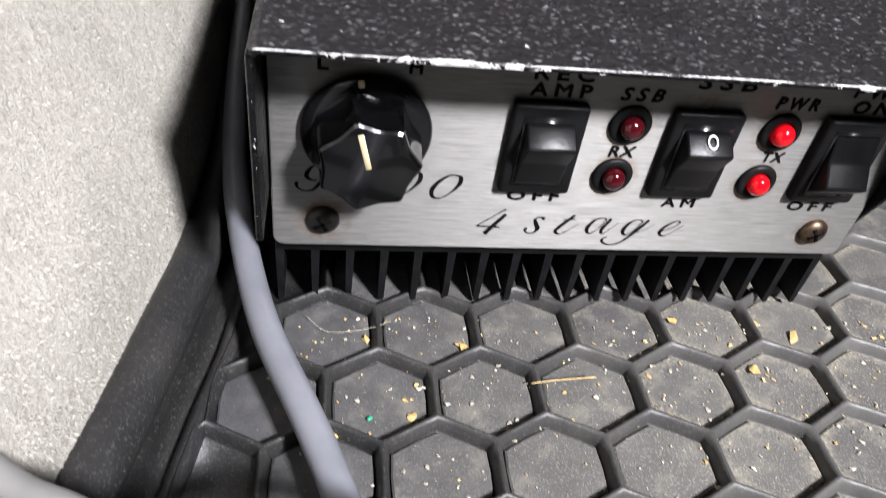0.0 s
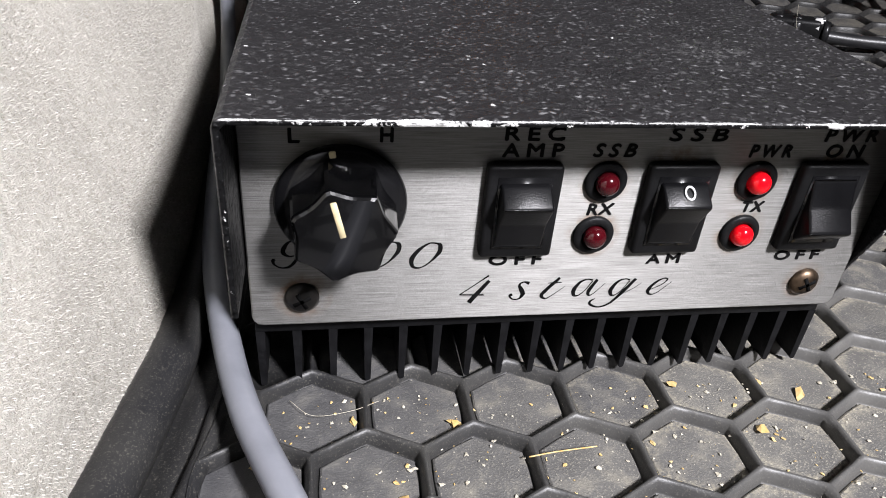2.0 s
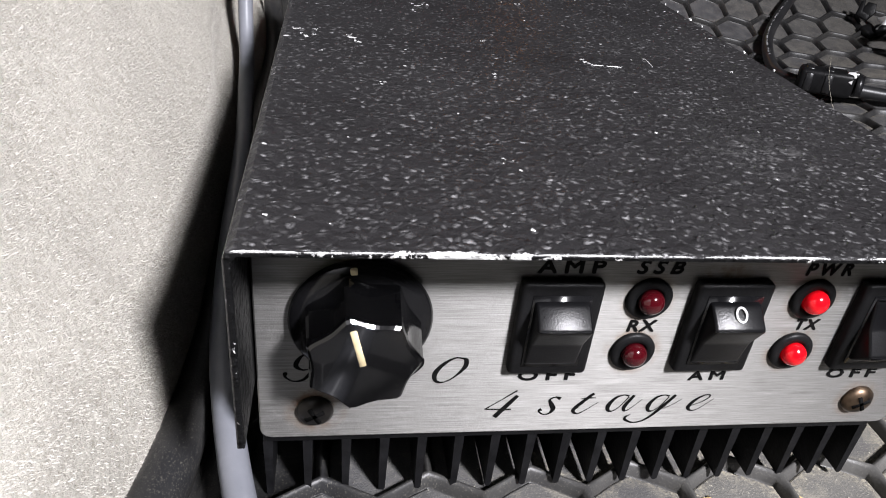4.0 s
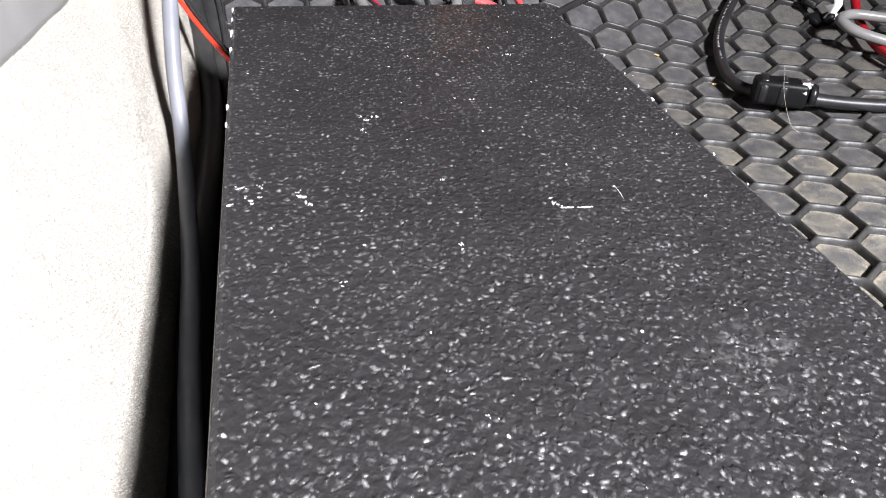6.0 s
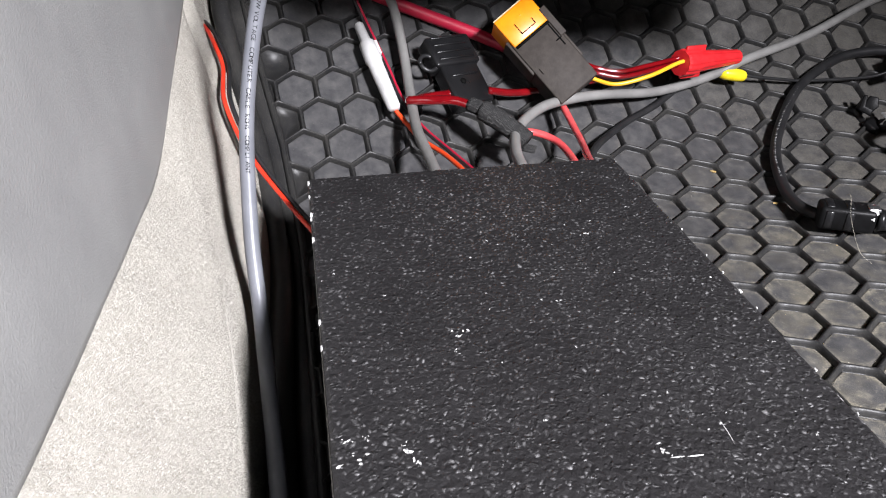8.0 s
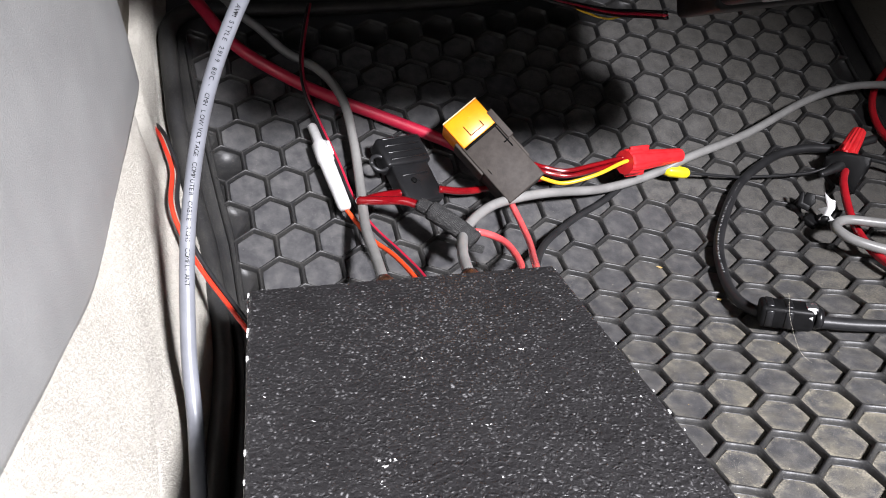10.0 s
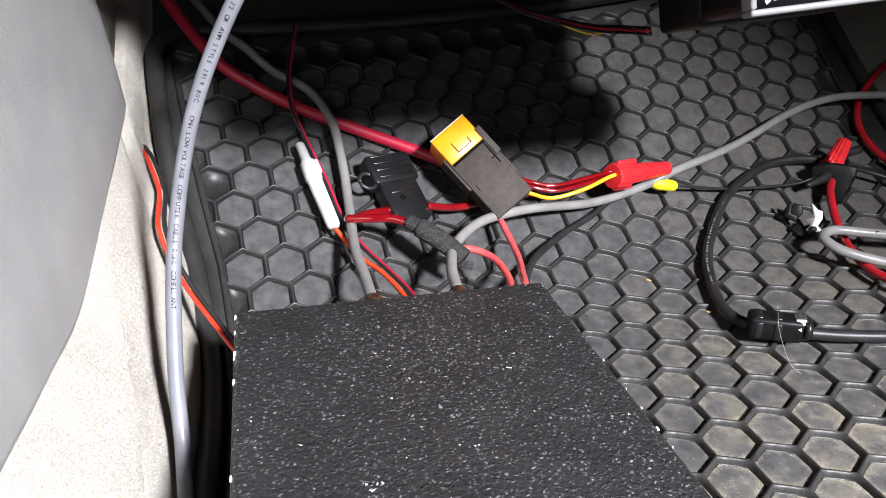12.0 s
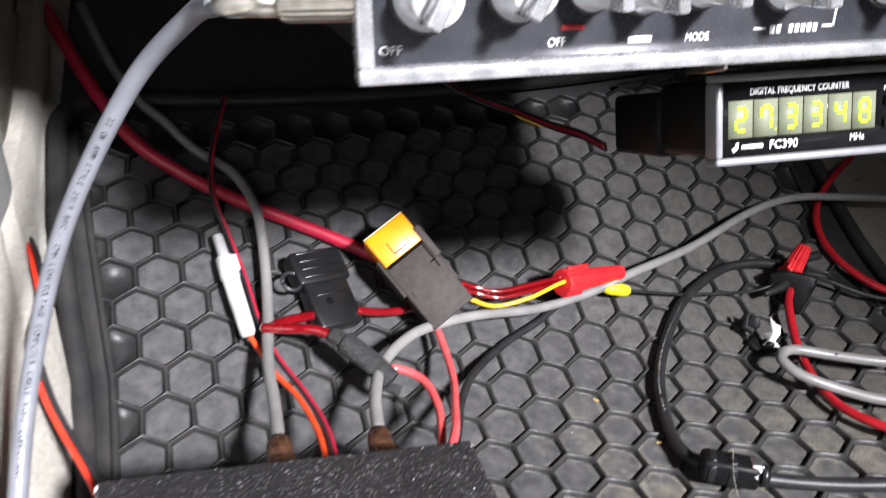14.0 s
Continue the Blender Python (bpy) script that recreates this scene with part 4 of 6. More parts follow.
def knob(amp, x, z):
    t = on_face(x, z)
    k = part("knob", lathe([(0.0004, 0.0110), (0.0007, 0.0119), (0.0014, 0.0122), (0.0022, 0.0117), (0.0028, 0.0098)], 48, t), GLOSS_BLACK, amp, "fluted black plastic knob with a white pointer line")
    rows = []
    for zz, r in ((0.0024, 0.0102), (0.0032, 0.0100), (0.0120, 0.0095), (0.0127, 0.0093), (0.0131, 0.0088)):
        rows.append((zz, r))
    bm = bmesh.new()
    rings = []
    n = 72
    for zz, r in rows:
        ring = []
        for q in range(n):
            a = 2 * math.pi * q / n
            c = abs(math.sin(3.5 * (a - 0.12)))
            rr = r * (1.0 - 0.15 * c)
            ring.append(bm.verts.new(t @ Vector((rr * math.cos(a + 1.72), rr * math.sin(a + 1.72), zz))))
        rings.append(ring)
    for r0, r1 in zip(rings, rings[1:]):
        for q in range(n):
            bm.faces.new((r0[q], r0[(q + 1) % n], r1[(q + 1) % n], r1[q]))
    bm.faces.new(rings[-1])
    part("grip", bm, KNOB_BLACK, k, smooth=False)
    part("pointer", block((-0.0006, 0.0000, 0.0128), (0.0006, 0.0072, 0.01325), 0.0002, 1, t @ Matrix.Rotation(0.24, 4, "Z")), IVORY, k, "ivory pointer line")
    part("pointer", block((-0.0006, 0.0100, 0.0014), (0.0006, 0.0113, 0.0028), 0.0002, 1, t @ Matrix.Rotation(0.14, 4, "Z")), IVORY, k)


# strokes of a slanted script, each point with its pen width, in millimetres
OVAL = ((4.8, 5.7, 0.35), (3.3, 5.7, 0.35), (1.3, 4.2, 0.8), (0.0, 2.1, 1.0), (0.3, 0.3, 0.7), (1.8, 0.0, 0.3), (3.7, 1.3, 0.35), (5.4, 3.6, 0.9), (5.5, 5.2, 0.9), (4.8, 5.7, 0.35))
BOWL = ((3.8, 3.9, 0.4), (2.6, 4.2, 0.25), (1.1, 3.5, 0.6), (0.0, 1.6, 1.0), (0.2, 0.2, 0.7), (1.1, 0.0, 0.3), (2.4, 1.2, 0.2), (3.8, 3.7, 0.3))
SCRIPT = {
    "0": (OVAL,),
    "9": (((5.3, 5.6, 0.3), (3.4, 5.9, 0.4), (2.3, 4.6, 0.9), (2.1, 3.4, 0.9), (3.1, 2.6, 0.4), (4.1, 2.7, 0.3)), ((5.6, 3.6, 0.8), (3.5, 0.5, 0.6), (1.6, 0.0, 0.3), (0.3, 0.8, 0.4), (0.1, 1.7, 0.8), (0.5, 1.9, 0.5))),
    "4": (((5.8, 6.8, 0.4), (3.0, 4.5, 0.22), (0.0, 2.1, 0.3)), ((0.0, 2.1, 0.35), (2.5, 2.0, 0.35), (5.2, 1.9, 0.4)), ((6.0, 5.5, 0.8), (4.0, 2.7, 1.0), (2.1, 0.0, 1.1))),
    "s": (((4.0, 4.0, 0.9), (2.8, 4.4, 0.3), (1.9, 3.7, 0.5), (2.4, 2.5, 1.0), (2.9, 1.3, 1.0), (2.2, 0.1, 0.4), (0.9, 0.0, 0.3), (0.1, 0.9, 0.5), (0.6, 1.3, 0.8)),),
    "t": (((3.4, 5.3, 0.7), (0.6, 2.0, 0.9), (0.0, 0.7, 0.8), (1.0, 0.0, 0.35), (2.4, 0.9, 0.2), (4.8, 3.0, 0.12)), ((1.0, 4.0, 0.2), (2.6, 4.1, 0.4), (4.0, 4.1, 0.2))),
    "a": (BOWL, ((4.8, 4.1, 0.7), (3.4, 1.2, 0.9), (3.6, 0.0, 0.5), (4.6, 0.5, 0.2), (6.7, 3.0, 0.12))),
    "g": (tuple((x + 4.1, z + 3.1, w) for x, z, w in BOWL), ((9.2, 7.3, 0.7), (6.9, 3.9, 0.85), (4.4, 0.9, 0.5), (2.0, 0.0, 0.35), (0.1, 0.8, 0.6), (0.0, 1.7, 0.5), (0.9, 2.3, 0.2)), ((7.4, 3.7, 0.2), (9.2, 4.8, 0.15), (10.8, 6.2, 0.12))),
    "e": (((0.3, 1.2, 0.2), (2.9, 2.6, 0.25), (3.9, 3.9, 0.35), (2.7, 4.1, 0.3), (0.9, 2.7, 0.7), (0.0, 1.0, 0.9), (0.7, 0.0, 0.4), (2.2, 0.4, 0.2), (5.0, 3.2, 0.12)),),
}


def script_letter(letter, turn, parent):
    """One letter of pen-drawn script, printed flat on the panel."""
    bm = bmesh.new()
    for level, stroke in enumerate(SCRIPT[letter]):
        way = smooth_path([(x, z, 0) for x, z, _ in stroke], 8)
        widths = [float(np.interp(k / 8, range(len(stroke)), [w for _, _, w in stroke])) for k in range(len(way))]
        pairs = []
        for k, p in enumerate(way):
            d = (way[min(k + 1, len(way) - 1)] - way[max(k - 1, 0)]).normalized()
            aside = Vector((-d.y, d.x, 0)) * widths[k] / 2
            lift = Vector((0, 0, 0.004 + 0.006 * level))
            pairs.append([bm.verts.new(turn @ ((p + sgn * aside + lift) / 1000)) for sgn in (1, -1)])
        for (a, b), (c, d) in zip(pairs, pairs[1:]):
            bm.faces.new((a, b, d, c))
    part("lettering", bm, INK, parent, smooth=False)


def amplifier():
    amp = thing("amplifier", (0.067, 0.11, 0.0), "black hammered-enamel amplifier with a brushed front, standing on the mat", "amplifier")
    W, H = 0.1335, 0.0705
    # folded cover, open below, reaching forward over the panel
    th, y0, y1, low = 0.0012, -0.0160, 0.2390, 0.0335
    outer = [(0, low), (0, H - 0.0016), (0.0005, H - 0.0005), (0.0016, H), (W - 0.0016, H), (W - 0.0005, H - 0.0005), (W, H - 0.0016), (W, low)]
    inner = [(W - th, low), (W - th, H - 0.002), (W - 0.002, H - th), (0.002, H - th), (th, H - 0.002), (th, low)]
    m = Matrix(((1, 0, 0, 0), (0, 0, 1, y0), (0, 1, 0, 0), (0, 0, 0, 1)))
    bm = prism(outer + inner, y1 - y0, m)
    sharp = [e for e in bm.edges if all(abs(v.co.y - y0) < 1e-6 for v in e.verts) or all(abs(v.co.y - y1) < 1e-6 for v in e.verts)]
    bmesh.ops.bevel(bm, geom=sharp, offset=0.0004, segments=2, profile=0.5, affect="EDGES")
    for v in bm.verts:
        if v.co.x > W - 0.0013 and v.co.z < H - 0.0021:
            v.co.z = 0.0205 if v.co.z < 0.05 else v.co.z
            v.co.y = max(v.co.y, 0.0045)
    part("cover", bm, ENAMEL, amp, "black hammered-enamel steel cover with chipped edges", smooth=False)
    rng = random.Random(9)
    chips = ((4.4, 94.8, 1.0), (5.2, 90.0, 1.1), (6.9, 87.9, 1.2), (9.1, 90.3, 1.2), (9.0, 95.1, 0.8), (2.0, 87.0, 1.0), (17.8, 91.8, 0.9), (18.8, 88.6, 1.4), (19.8, 85.4, 1.1), (77.8, 78.5, 1.0), (79.7, 76.8, 0.9), (37.7, 131.9, 0.9), (39.4, 128.9, 1.1), (42.0, 131.2, 1.0), (36.9, 122.5, 0.7), (54.0, 92.9, 0.7), (73.1, 140.3, 0.7), (51.6, 63.7, 0.8), (24.9, 54.5, 0.6), (97.0, 178.4, 1.0), (94.5, 178.2, 0.6), (44.9, 15.1, 0.9), (128.4, 121.0, 0.5), (128.8, 111.0, 0.5), (128.8, 103.0, 0.6), (118.7, 76.3, 0.5), (127.4, 144.7, 0.5))
    for x, y, size in chips:
        bm = bmesh.new()
        for _ in range(rng.choice((2, 3, 3, 4))):
            ox, oy, turn, scale = rng.gauss(0, 0.0006), rng.gauss(0, 0.0006), rng.uniform(0, 3.1), size * rng.uniform(0.00012, 0.00042)
            pts = []
            for a in np.linspace(0, 2 * math.pi, 8, endpoint=False):
                r = scale * rng.uniform(0.35, 1.3)
                c = Vector((2.0 * r * math.cos(a), 0.8 * r * math.sin(a), 0))
                c.rotate(Euler((0, 0, turn)))
                pts.append((x / 1000 + ox + c.x, y / 1000 + oy + c.y))
            prism(pts, 0.00009, Matrix.Translation((0, 0, H - 0.00003)), bm=bm)
        part("paint_chip", bm, WORN, amp, smooth=False)
    for y, z, size in ((236, 0, 1.3), (224, 0, 1.0), (209, 0, 1.5), (206, 0, 1.0), (191, 0, 1.4), (143, 0, 1.1), (131, 0, 0.9)):
        part("paint_chip", block((-0.00006, y / 1000 - size * 0.0008, H - 0.0012 * size), (0.0006 * size, y / 1000 + size * 0.0009, H + 0.00005), 0.0002), WORN, amp)
    for y, size in ((176, 0.7), (158, 0.6), (147, 0.7), (136, 1.2), (127, 0.6), (98, 0.8), (81, 0.6)):
        part("paint_chip", block((0.1335 - 0.0007 * size, y / 1000 - size * 0.0006, H - 0.0006), (0.1335, y / 1000 + size * 0.0008, H + 0.00005), 0.0002), WORN, amp)
    scratches = ((31.4, 165.0, 40.4, 161.9, 45), (45.4, 214.0, 51.0, 212.7, 45), (83.9, 179.4, 98.5, 178.6, 45), (129.4, 129.4, 128.6, 116.0, 30), (128.7, 113.0, 128.8, 95.0, 45), (118.0, 40.0, 124.0, 26.0, 45), (112.0, 97.6, 111.5, 93.1, 40), (96.9, 85.3, 96.4, 77.1, 130), (79.0, 76.0, 82.5, 75.8, 210), (83.2, 75.6, 87.3, 75.4, 240))
    for x0, y0c, x1, y1c, thick in scratches:
        part("scratch", tube(mm((x0, y0c, 70.45), ((x0 + x1) / 2 + 0.2, (y0c + y1c) / 2, 70.45), (x1, y1c, 70.45)), [thick * 4e-7, thick * 1e-6, thick * 5e-7], 5, 4), WORN, amp)
    # front panel with rounded lower corners
    def rounded(x0, z0, x1, z1, r):
        pts = []
        for cx, cz, a0 in ((x1 - r, z0 + r, -90), (x1 - r, z1 - r, 0), (x0 + r, z1 - r, 90), (x0 + r, z0 + r, 180)):
            pts += [(cx + r * math.cos(radians(a0 + a)), cz + r * math.sin(radians(a0 + a))) for a in (0, 30, 60, 90)]
        return pts
    bm = prism(rounded(0.0015, 0.0192, 0.1320, 0.0690, 0.0022), 0.0016, Matrix.Translation((0, 0.0016, 0)) @ FACE, 0.0003)
    part("front_panel", bm, ALUMINIUM, amp, "brushed aluminium front panel", smooth=False)
    part("rear_panel", block((0.0015, 0.2350, 0.019), (0.132, 0.2370, 0.0690), 0.0004), MATT_BLACK, amp)
    part("chassis", block((0.0016, 0.003, 0.0150), (0.1319, 0.2349, 0.0200), 0.0003), MATT_BLACK, amp)
    # black fill added behind the fins to keep their gaps dark
    part("heatsink_shade_fill", block((0.0030, 0.032, 0.0022), (0.1300, 0.2340, 0.0149), 0.0003), MATT_BLACK, amp)
    for k in range(18):
        x = 0.0016 + k * (0.1303 - 0.0018) / 17
        side = [(-0.00095, 0.0151), (-0.00065, 0.0004), (-0.0003, 0.0), (0.0003, 0.0), (0.00065, 0.0004), (0.00095, 0.0151)]
        m = Matrix(((1, 0, 0, x + 0.0009), (0, 0, 1, 0.003), (0, 1, 0, 0), (0, 0, 0, 1)))
        part("heatsink_fin", prism(side, 0.2315, m), MATT_BLACK, amp, "", smooth=False)
    knob(amp, 19.4, 47.8)
    rocker_switch(amp, 46.2, 61.0, 35.6, 55.9, True, False)
    rocker_switch(amp, 78.2, 92.8, 35.6, 55.9, True, True)
    rocker_switch(amp, 110.9, 125.6, 35.6, 55.9, False, False)
    indicator(amp, 70.2, 51.6, RED_DARK)
    indicator(amp, 69.9, 39.6, RED_DARK)
    indicator(amp, 102.2, 51.6, RED_LIT)
    indicator(amp, 102.3, 39.4, RED_LIT)
    screw(amp, 11.6, 26.2, "blackened crosshead screw", BLACKENED)
    screw(amp, 122.3, 26.2, "brass-brown tarnished crosshead screw", BARE_STEEL)
    words = (("REC", 49.2, 60.2, 2.7, 11.2, 0.0), ("AMP", 49.0, 56.9, 2.7, 11.7, 0.0), ("SSB", 66.7, 56.9, 2.7, 8.4, 0.22), ("RX", 67.8, 44.2, 2.6, 5.3, 0.1), ("SSB", 81.3, 60.2, 2.7, 11.8, 0.1), ("AM", 83.2, 32.1, 2.3, 7.3, 0.0), ("PWR", 98.9, 56.8, 2.7, 8.9, 0.15), ("TX", 101.2, 44.4, 2.5, 4.6, 0.1), ("PWR", 114.2, 60.2, 2.7, 11.4, 0.1), ("ON", 115.6, 56.8, 2.7, 8.1, 0.1), ("OFF", 112.8, 32.2, 2.3, 10.6, 0.0), ("OFF", 49.0, 32.7, 2.4, 10.9, 0.0), ("L", 10.4, 59.6, 2.8, 1.8, 0.0), ("H", 26.4, 59.8, 2.8, 2.2, 0.0))
    for text, x, z, cap, width, lean in words:
        lettering(text, cap / 1000 * 1.38, on_face(x, z, -0.05), INK, amp, shear=lean, spacing=1.5 if width > 6 else 1.15, width=width / 1000, strike=0.00012)
    for letter, x, z in (("9", 6.3, 33.3), ("0", 25.0, 32.9), ("0", 33.2, 32.5), ("4", 43.6, 23.3), ("s", 54.3, 23.8), ("t", 61.4, 23.7), ("a", 68.4, 24.2), ("g", 72.7, 20.9), ("e", 85.4, 23.9)):
        script_letter(letter, on_face(x, z, -0.06), amp)
    # aerial sockets on the back
    for x, z in ((0.063, 0.045), (0.105, 0.046)):
        t = Matrix.Translation((x, 0.237, z)) @ FACE.inverted()
        t = Matrix.Translation((x, 0.2368, z)) @ Matrix.Rotation(radians(-90), 4, "X")
        s = part("aerial_socket", lathe([(0.0, 0.0085), (0.0015, 0.0085), (0.0016, 0.0062), (0.010, 0.0062)], 20, t), NICKEL, amp, "round nickel aerial socket")
    return amp


# ---------------------------------------------------------------- radio and frequency counter under the dash
ROLL = Matrix.Rotation(radians(-5.6), 4, "Y")
RADIO = Matrix.Translation((0.0768, 0.205, 0.2122)) @ ROLL
COUNTER = Matrix.Translation((0.2035, 0.2255, 0.1855)) @ Matrix.Rotation(radians(-6), 4, "Z") @ Matrix.Rotation(radians(-7.0), 4, "Y") @ Matrix.Rotation(radians(-13), 4, "X")
UPRIGHT = Matrix(((1, 0, 0, 0), (0, 0, -1, 0), (0, 1, 0, 0), (0, 0, 0, 1)))


def radio():
    r = thing("radio", RADIO.translation, "black transceiver with chrome-framed front and clear knobs, under the dash", "radio")
    w, h = 0.222, 0.058
    part("case", block((0.004, 0.006, 0.004), (w - 0.004, 0.20, h - 0.003), 0.002, 2, RADIO), SATIN_BLACK, r)
    part("fascia", block((0.002, 0.0015, 0.002), (w - 0.002, 0.006, h - 0.002), 0.001, 2, RADIO), surface("dark_blue_grey_fascia", (0.020, 0.021, 0.025), (0.040, 0.041, 0.047), 50, 0.26), r, "dark grey front plate")
    bm = bmesh.new()
    t = 0.0042
    for lo, hi in (((0, -0.0035, 0), (w, 0.004, t)), ((0, -0.0035, h - t), (w, 0.004, h)), ((0, -0.0034, t), (t, 0.004, h - t)), ((w - t, -0.0034, t), (w, 0.004, h - t))):
        block(lo, hi, 0.0009, 2, RADIO, bm)
    part("chrome_frame", bm, SILVER, r, "polished chrome frame round the front")
    clear = surface("clear_grey_acrylic", (0.50, 0.50, 0.52), (0.66, 0.66, 0.68), 120, 0.12, metal=0.35, coat=0.6)
    for x, z, big in ((0.0182, 0.0205, 0.95), (0.0425, 0.0215, 0.9), (0.0630, 0.0225, 0.8), (0.0785, 0.0215, 0.8), (0.0962, 0.0225, 0.8), (0.1235, 0.0225, 0.95), (0.160, 0.024, 1.1)):
        t = RADIO @ Matrix.Translation((x, 0.0015, z)) @ UPRIGHT
        k = part("knob", lathe([(0, 0.0088 * big), (0.002, 0.0090 * big), (0.0026, 0.0074 * big), (0.012, 0.0070 * big), (0.0128, 0.0058 * big)], 24, t), clear, r, "clear grey knob with a chrome skirt")
        part("pointer_bar", block((-0.0021 * big, -0.0072 * big, 0.0080), (0.0021 * big, 0.0072 * big, 0.0195), 0.0008, 2, t @ Matrix.Rotation(-0.5 if x < 0.05 else 0.12, 4, "Z")), SILVER, k)
        part("skirt", lathe([(-0.0004, 0.0100 * big), (0.0010, 0.0099 * big), (0.0014, 0.0090 * big)], 32, t), SATIN_BLACK, k)
    for x, z, s, width in ((0.0062, 0.0066, "OFF", 0.0058), (0.0515, 0.0068, "OFF", 0.0050), (0.0930, 0.0064, "MODE", 0.0075)):
        lettering(s, 0.0032, RADIO @ Matrix.Translation((x, 0.00145, z)) @ UPRIGHT, WHITE_INK, r, width=width)
    part("print_bar", block((0.0750, 0.0012, 0.0066), (0.0822, 0.0016, 0.0084), 0, 1, RADIO), WHITE_INK, r)
    part("red_mark", block((0.0550, 0.0010, 0.0108), (0.0615, 0.0016, 0.0122), 0, 1, RADIO), RED_JACKET, r)
    for x0, x1 in ((0.1150, 0.1190), (0.1385, 0.1425)):
        part("print_bar", block((x0, 0.0012, 0.0085), (x1, 0.0016, 0.0092), 0, 1, RADIO), WHITE_INK, r)
    part("print_bar", block((0.1420, 0.0012, 0.0085), (0.1427, 0.0016, 0.0170), 0, 1, RADIO), WHITE_INK, r)
    for k in range(8):
        if k != 2:
            part("print_bar", block((0.1206 + k * 0.0021, 0.0012, 0.0073), (0.1220 + k * 0.0021, 0.0016, 0.0097), 0, 1, RADIO), WHITE_INK, r)
    return r


def frequency_counter():
    c = thing("frequency_counter", COUNTER.translation, "black digital frequency counter with lime lit digits, under the radio", "frequency counter")
    w, h = 0.098, 0.0305
    bm = bmesh.new()
    for lo, hi in (((0, -0.002, 0), (w, 0.006, 0.0026)), ((0, -0.002, h - 0.0026), (w, 0.006, h)), ((0, -0.0019, 0.0026), (0.0026, 0.006, h - 0.0026)), ((w - 0.0026, -0.0019, 0.0026), (w, 0.006, h - 0.0026))):
        block(lo, hi, 0.0009, 2, COUNTER, bm)
    grey = surface("silver_grey_moulded_bezel", (0.15, 0.15, 0.157), (0.21, 0.21, 0.218), 80, 0.34)
    part("bezel", bm, grey, c, "grey rounded bezel")
    part("fascia", block((0.002, 0.0005, 0.002), (w - 0.002, 0.006, h - 0.002), 0, 1, COUNTER), GLOSS_BLACK, c)
    part("body", block((0.002, 0.006, 0.002), (w - 0.002, 0.046, h - 0.001), 0.004, 3, COUNTER), MOULDED, c)
    part("rear_body", block((0.0025, 0.046, 0.0005), (w - 0.006, 0.092, h - 0.004), 0.003, 2, COUNTER), MOULDED, c)
    part("bracket", block((0.006, 0.003, h + 0.0005), (w, 0.030, h + 0.0085), 0.0012, 2, COUNTER), NICKEL, c, "grey metal mounting bracket")
    seg_on = {"2": "abged", "7": "abcf", "3": "abgcd", "4": "fgbc", "8": "abcdefg"}
    for k, d in enumerate("273348"):
        x0 = 0.0055 + k * 0.0093
        win = part("digit_window", block((x0, 0.0001, 0.0090), (x0 + 0.0088, 0.0007, 0.0215), 0, 1, COUNTER), DIGIT_PANEL, c, "olive grey digit window")
        a, b, lo, mid, hi = x0 + 0.0027, x0 + 0.0063, 0.0114, 0.0152, 0.0190
        bars = {"a": (a, b, hi, hi), "g": (a, b, mid, mid), "d": (a, b, lo, lo), "f": (a, a, mid, hi), "b": (b, b, mid, hi), "e": (a, a, lo, mid), "c": (b, b, lo, mid)}
        for s in seg_on[d]:
            xa, xb, za, zb = bars[s]
            g, u = 0.00040, 0.00056
            lo_x, hi_x, lo_z, hi_z = (xa + g, xb - g, za - u, za + u) if za == zb else (xa - u, xa + u, za + g, zb - g)
            part("segment", block((lo_x, -0.0001, lo_z), (hi_x, 0.0003, hi_z), 0, 1, COUNTER), DIGIT, win)
        if d == "7":
            part("segment", block((x0 + 0.0078, -0.0001, 0.0110), (x0 + 0.0084, 0.0003, 0.0116), 0, 1, COUNTER), DIGIT, win)
    def say(words, x, z, cap, width):
        lettering(words, cap * 1.38, COUNTER @ Matrix.Translation((x, 0.00035, z)) @ UPRIGHT, WHITE_INK, c, width=width)
    say("DIGITAL FREQUENCY COUNTER", 0.0135, 0.0232, 0.0022, 0.037)
    say("FC390", 0.0210, 0.0046, 0.0030, 0.0105)
    say("MHz", 0.0515, 0.0052, 0.0024, 0.0055)
    say("POWER", 0.0640, 0.0215, 0.0018, 0.0075)
    say("DIM", 0.0655, 0.0130, 0.0018, 0.0045)
    part("emblem", prism([(0, 0), (0.0018, 0.0014), (0.0018, 0.0034), (0.0008, 0.0034), (0.0004, 0.0020), (-0.0008, 0.0016)], 0.0002, COUNTER @ Matrix.Translation((0.0075, 0.0004, 0.0040)) @ UPRIGHT), WHITE_INK, c)
    part("print_bar", block((0.0105, 0.0003, 0.0052), (0.0185, 0.0006, 0.0066), 0, 1, COUNTER), WHITE_INK, c)
    for z in (0.0165, 0.0085):
        part("button", block((0.064, -0.0012, z), (0.0725, 0.001, z + 0.0035), 0.0006, 2, COUNTER), SATIN_BLACK, c)
    return c


# ---------------------------------------------------------------- cables
def cable(name, points, radius, material, label, category="cable", group=""):
    return solo(name, tube(mm(*points), radius, 14, 10), material, label, category, group)


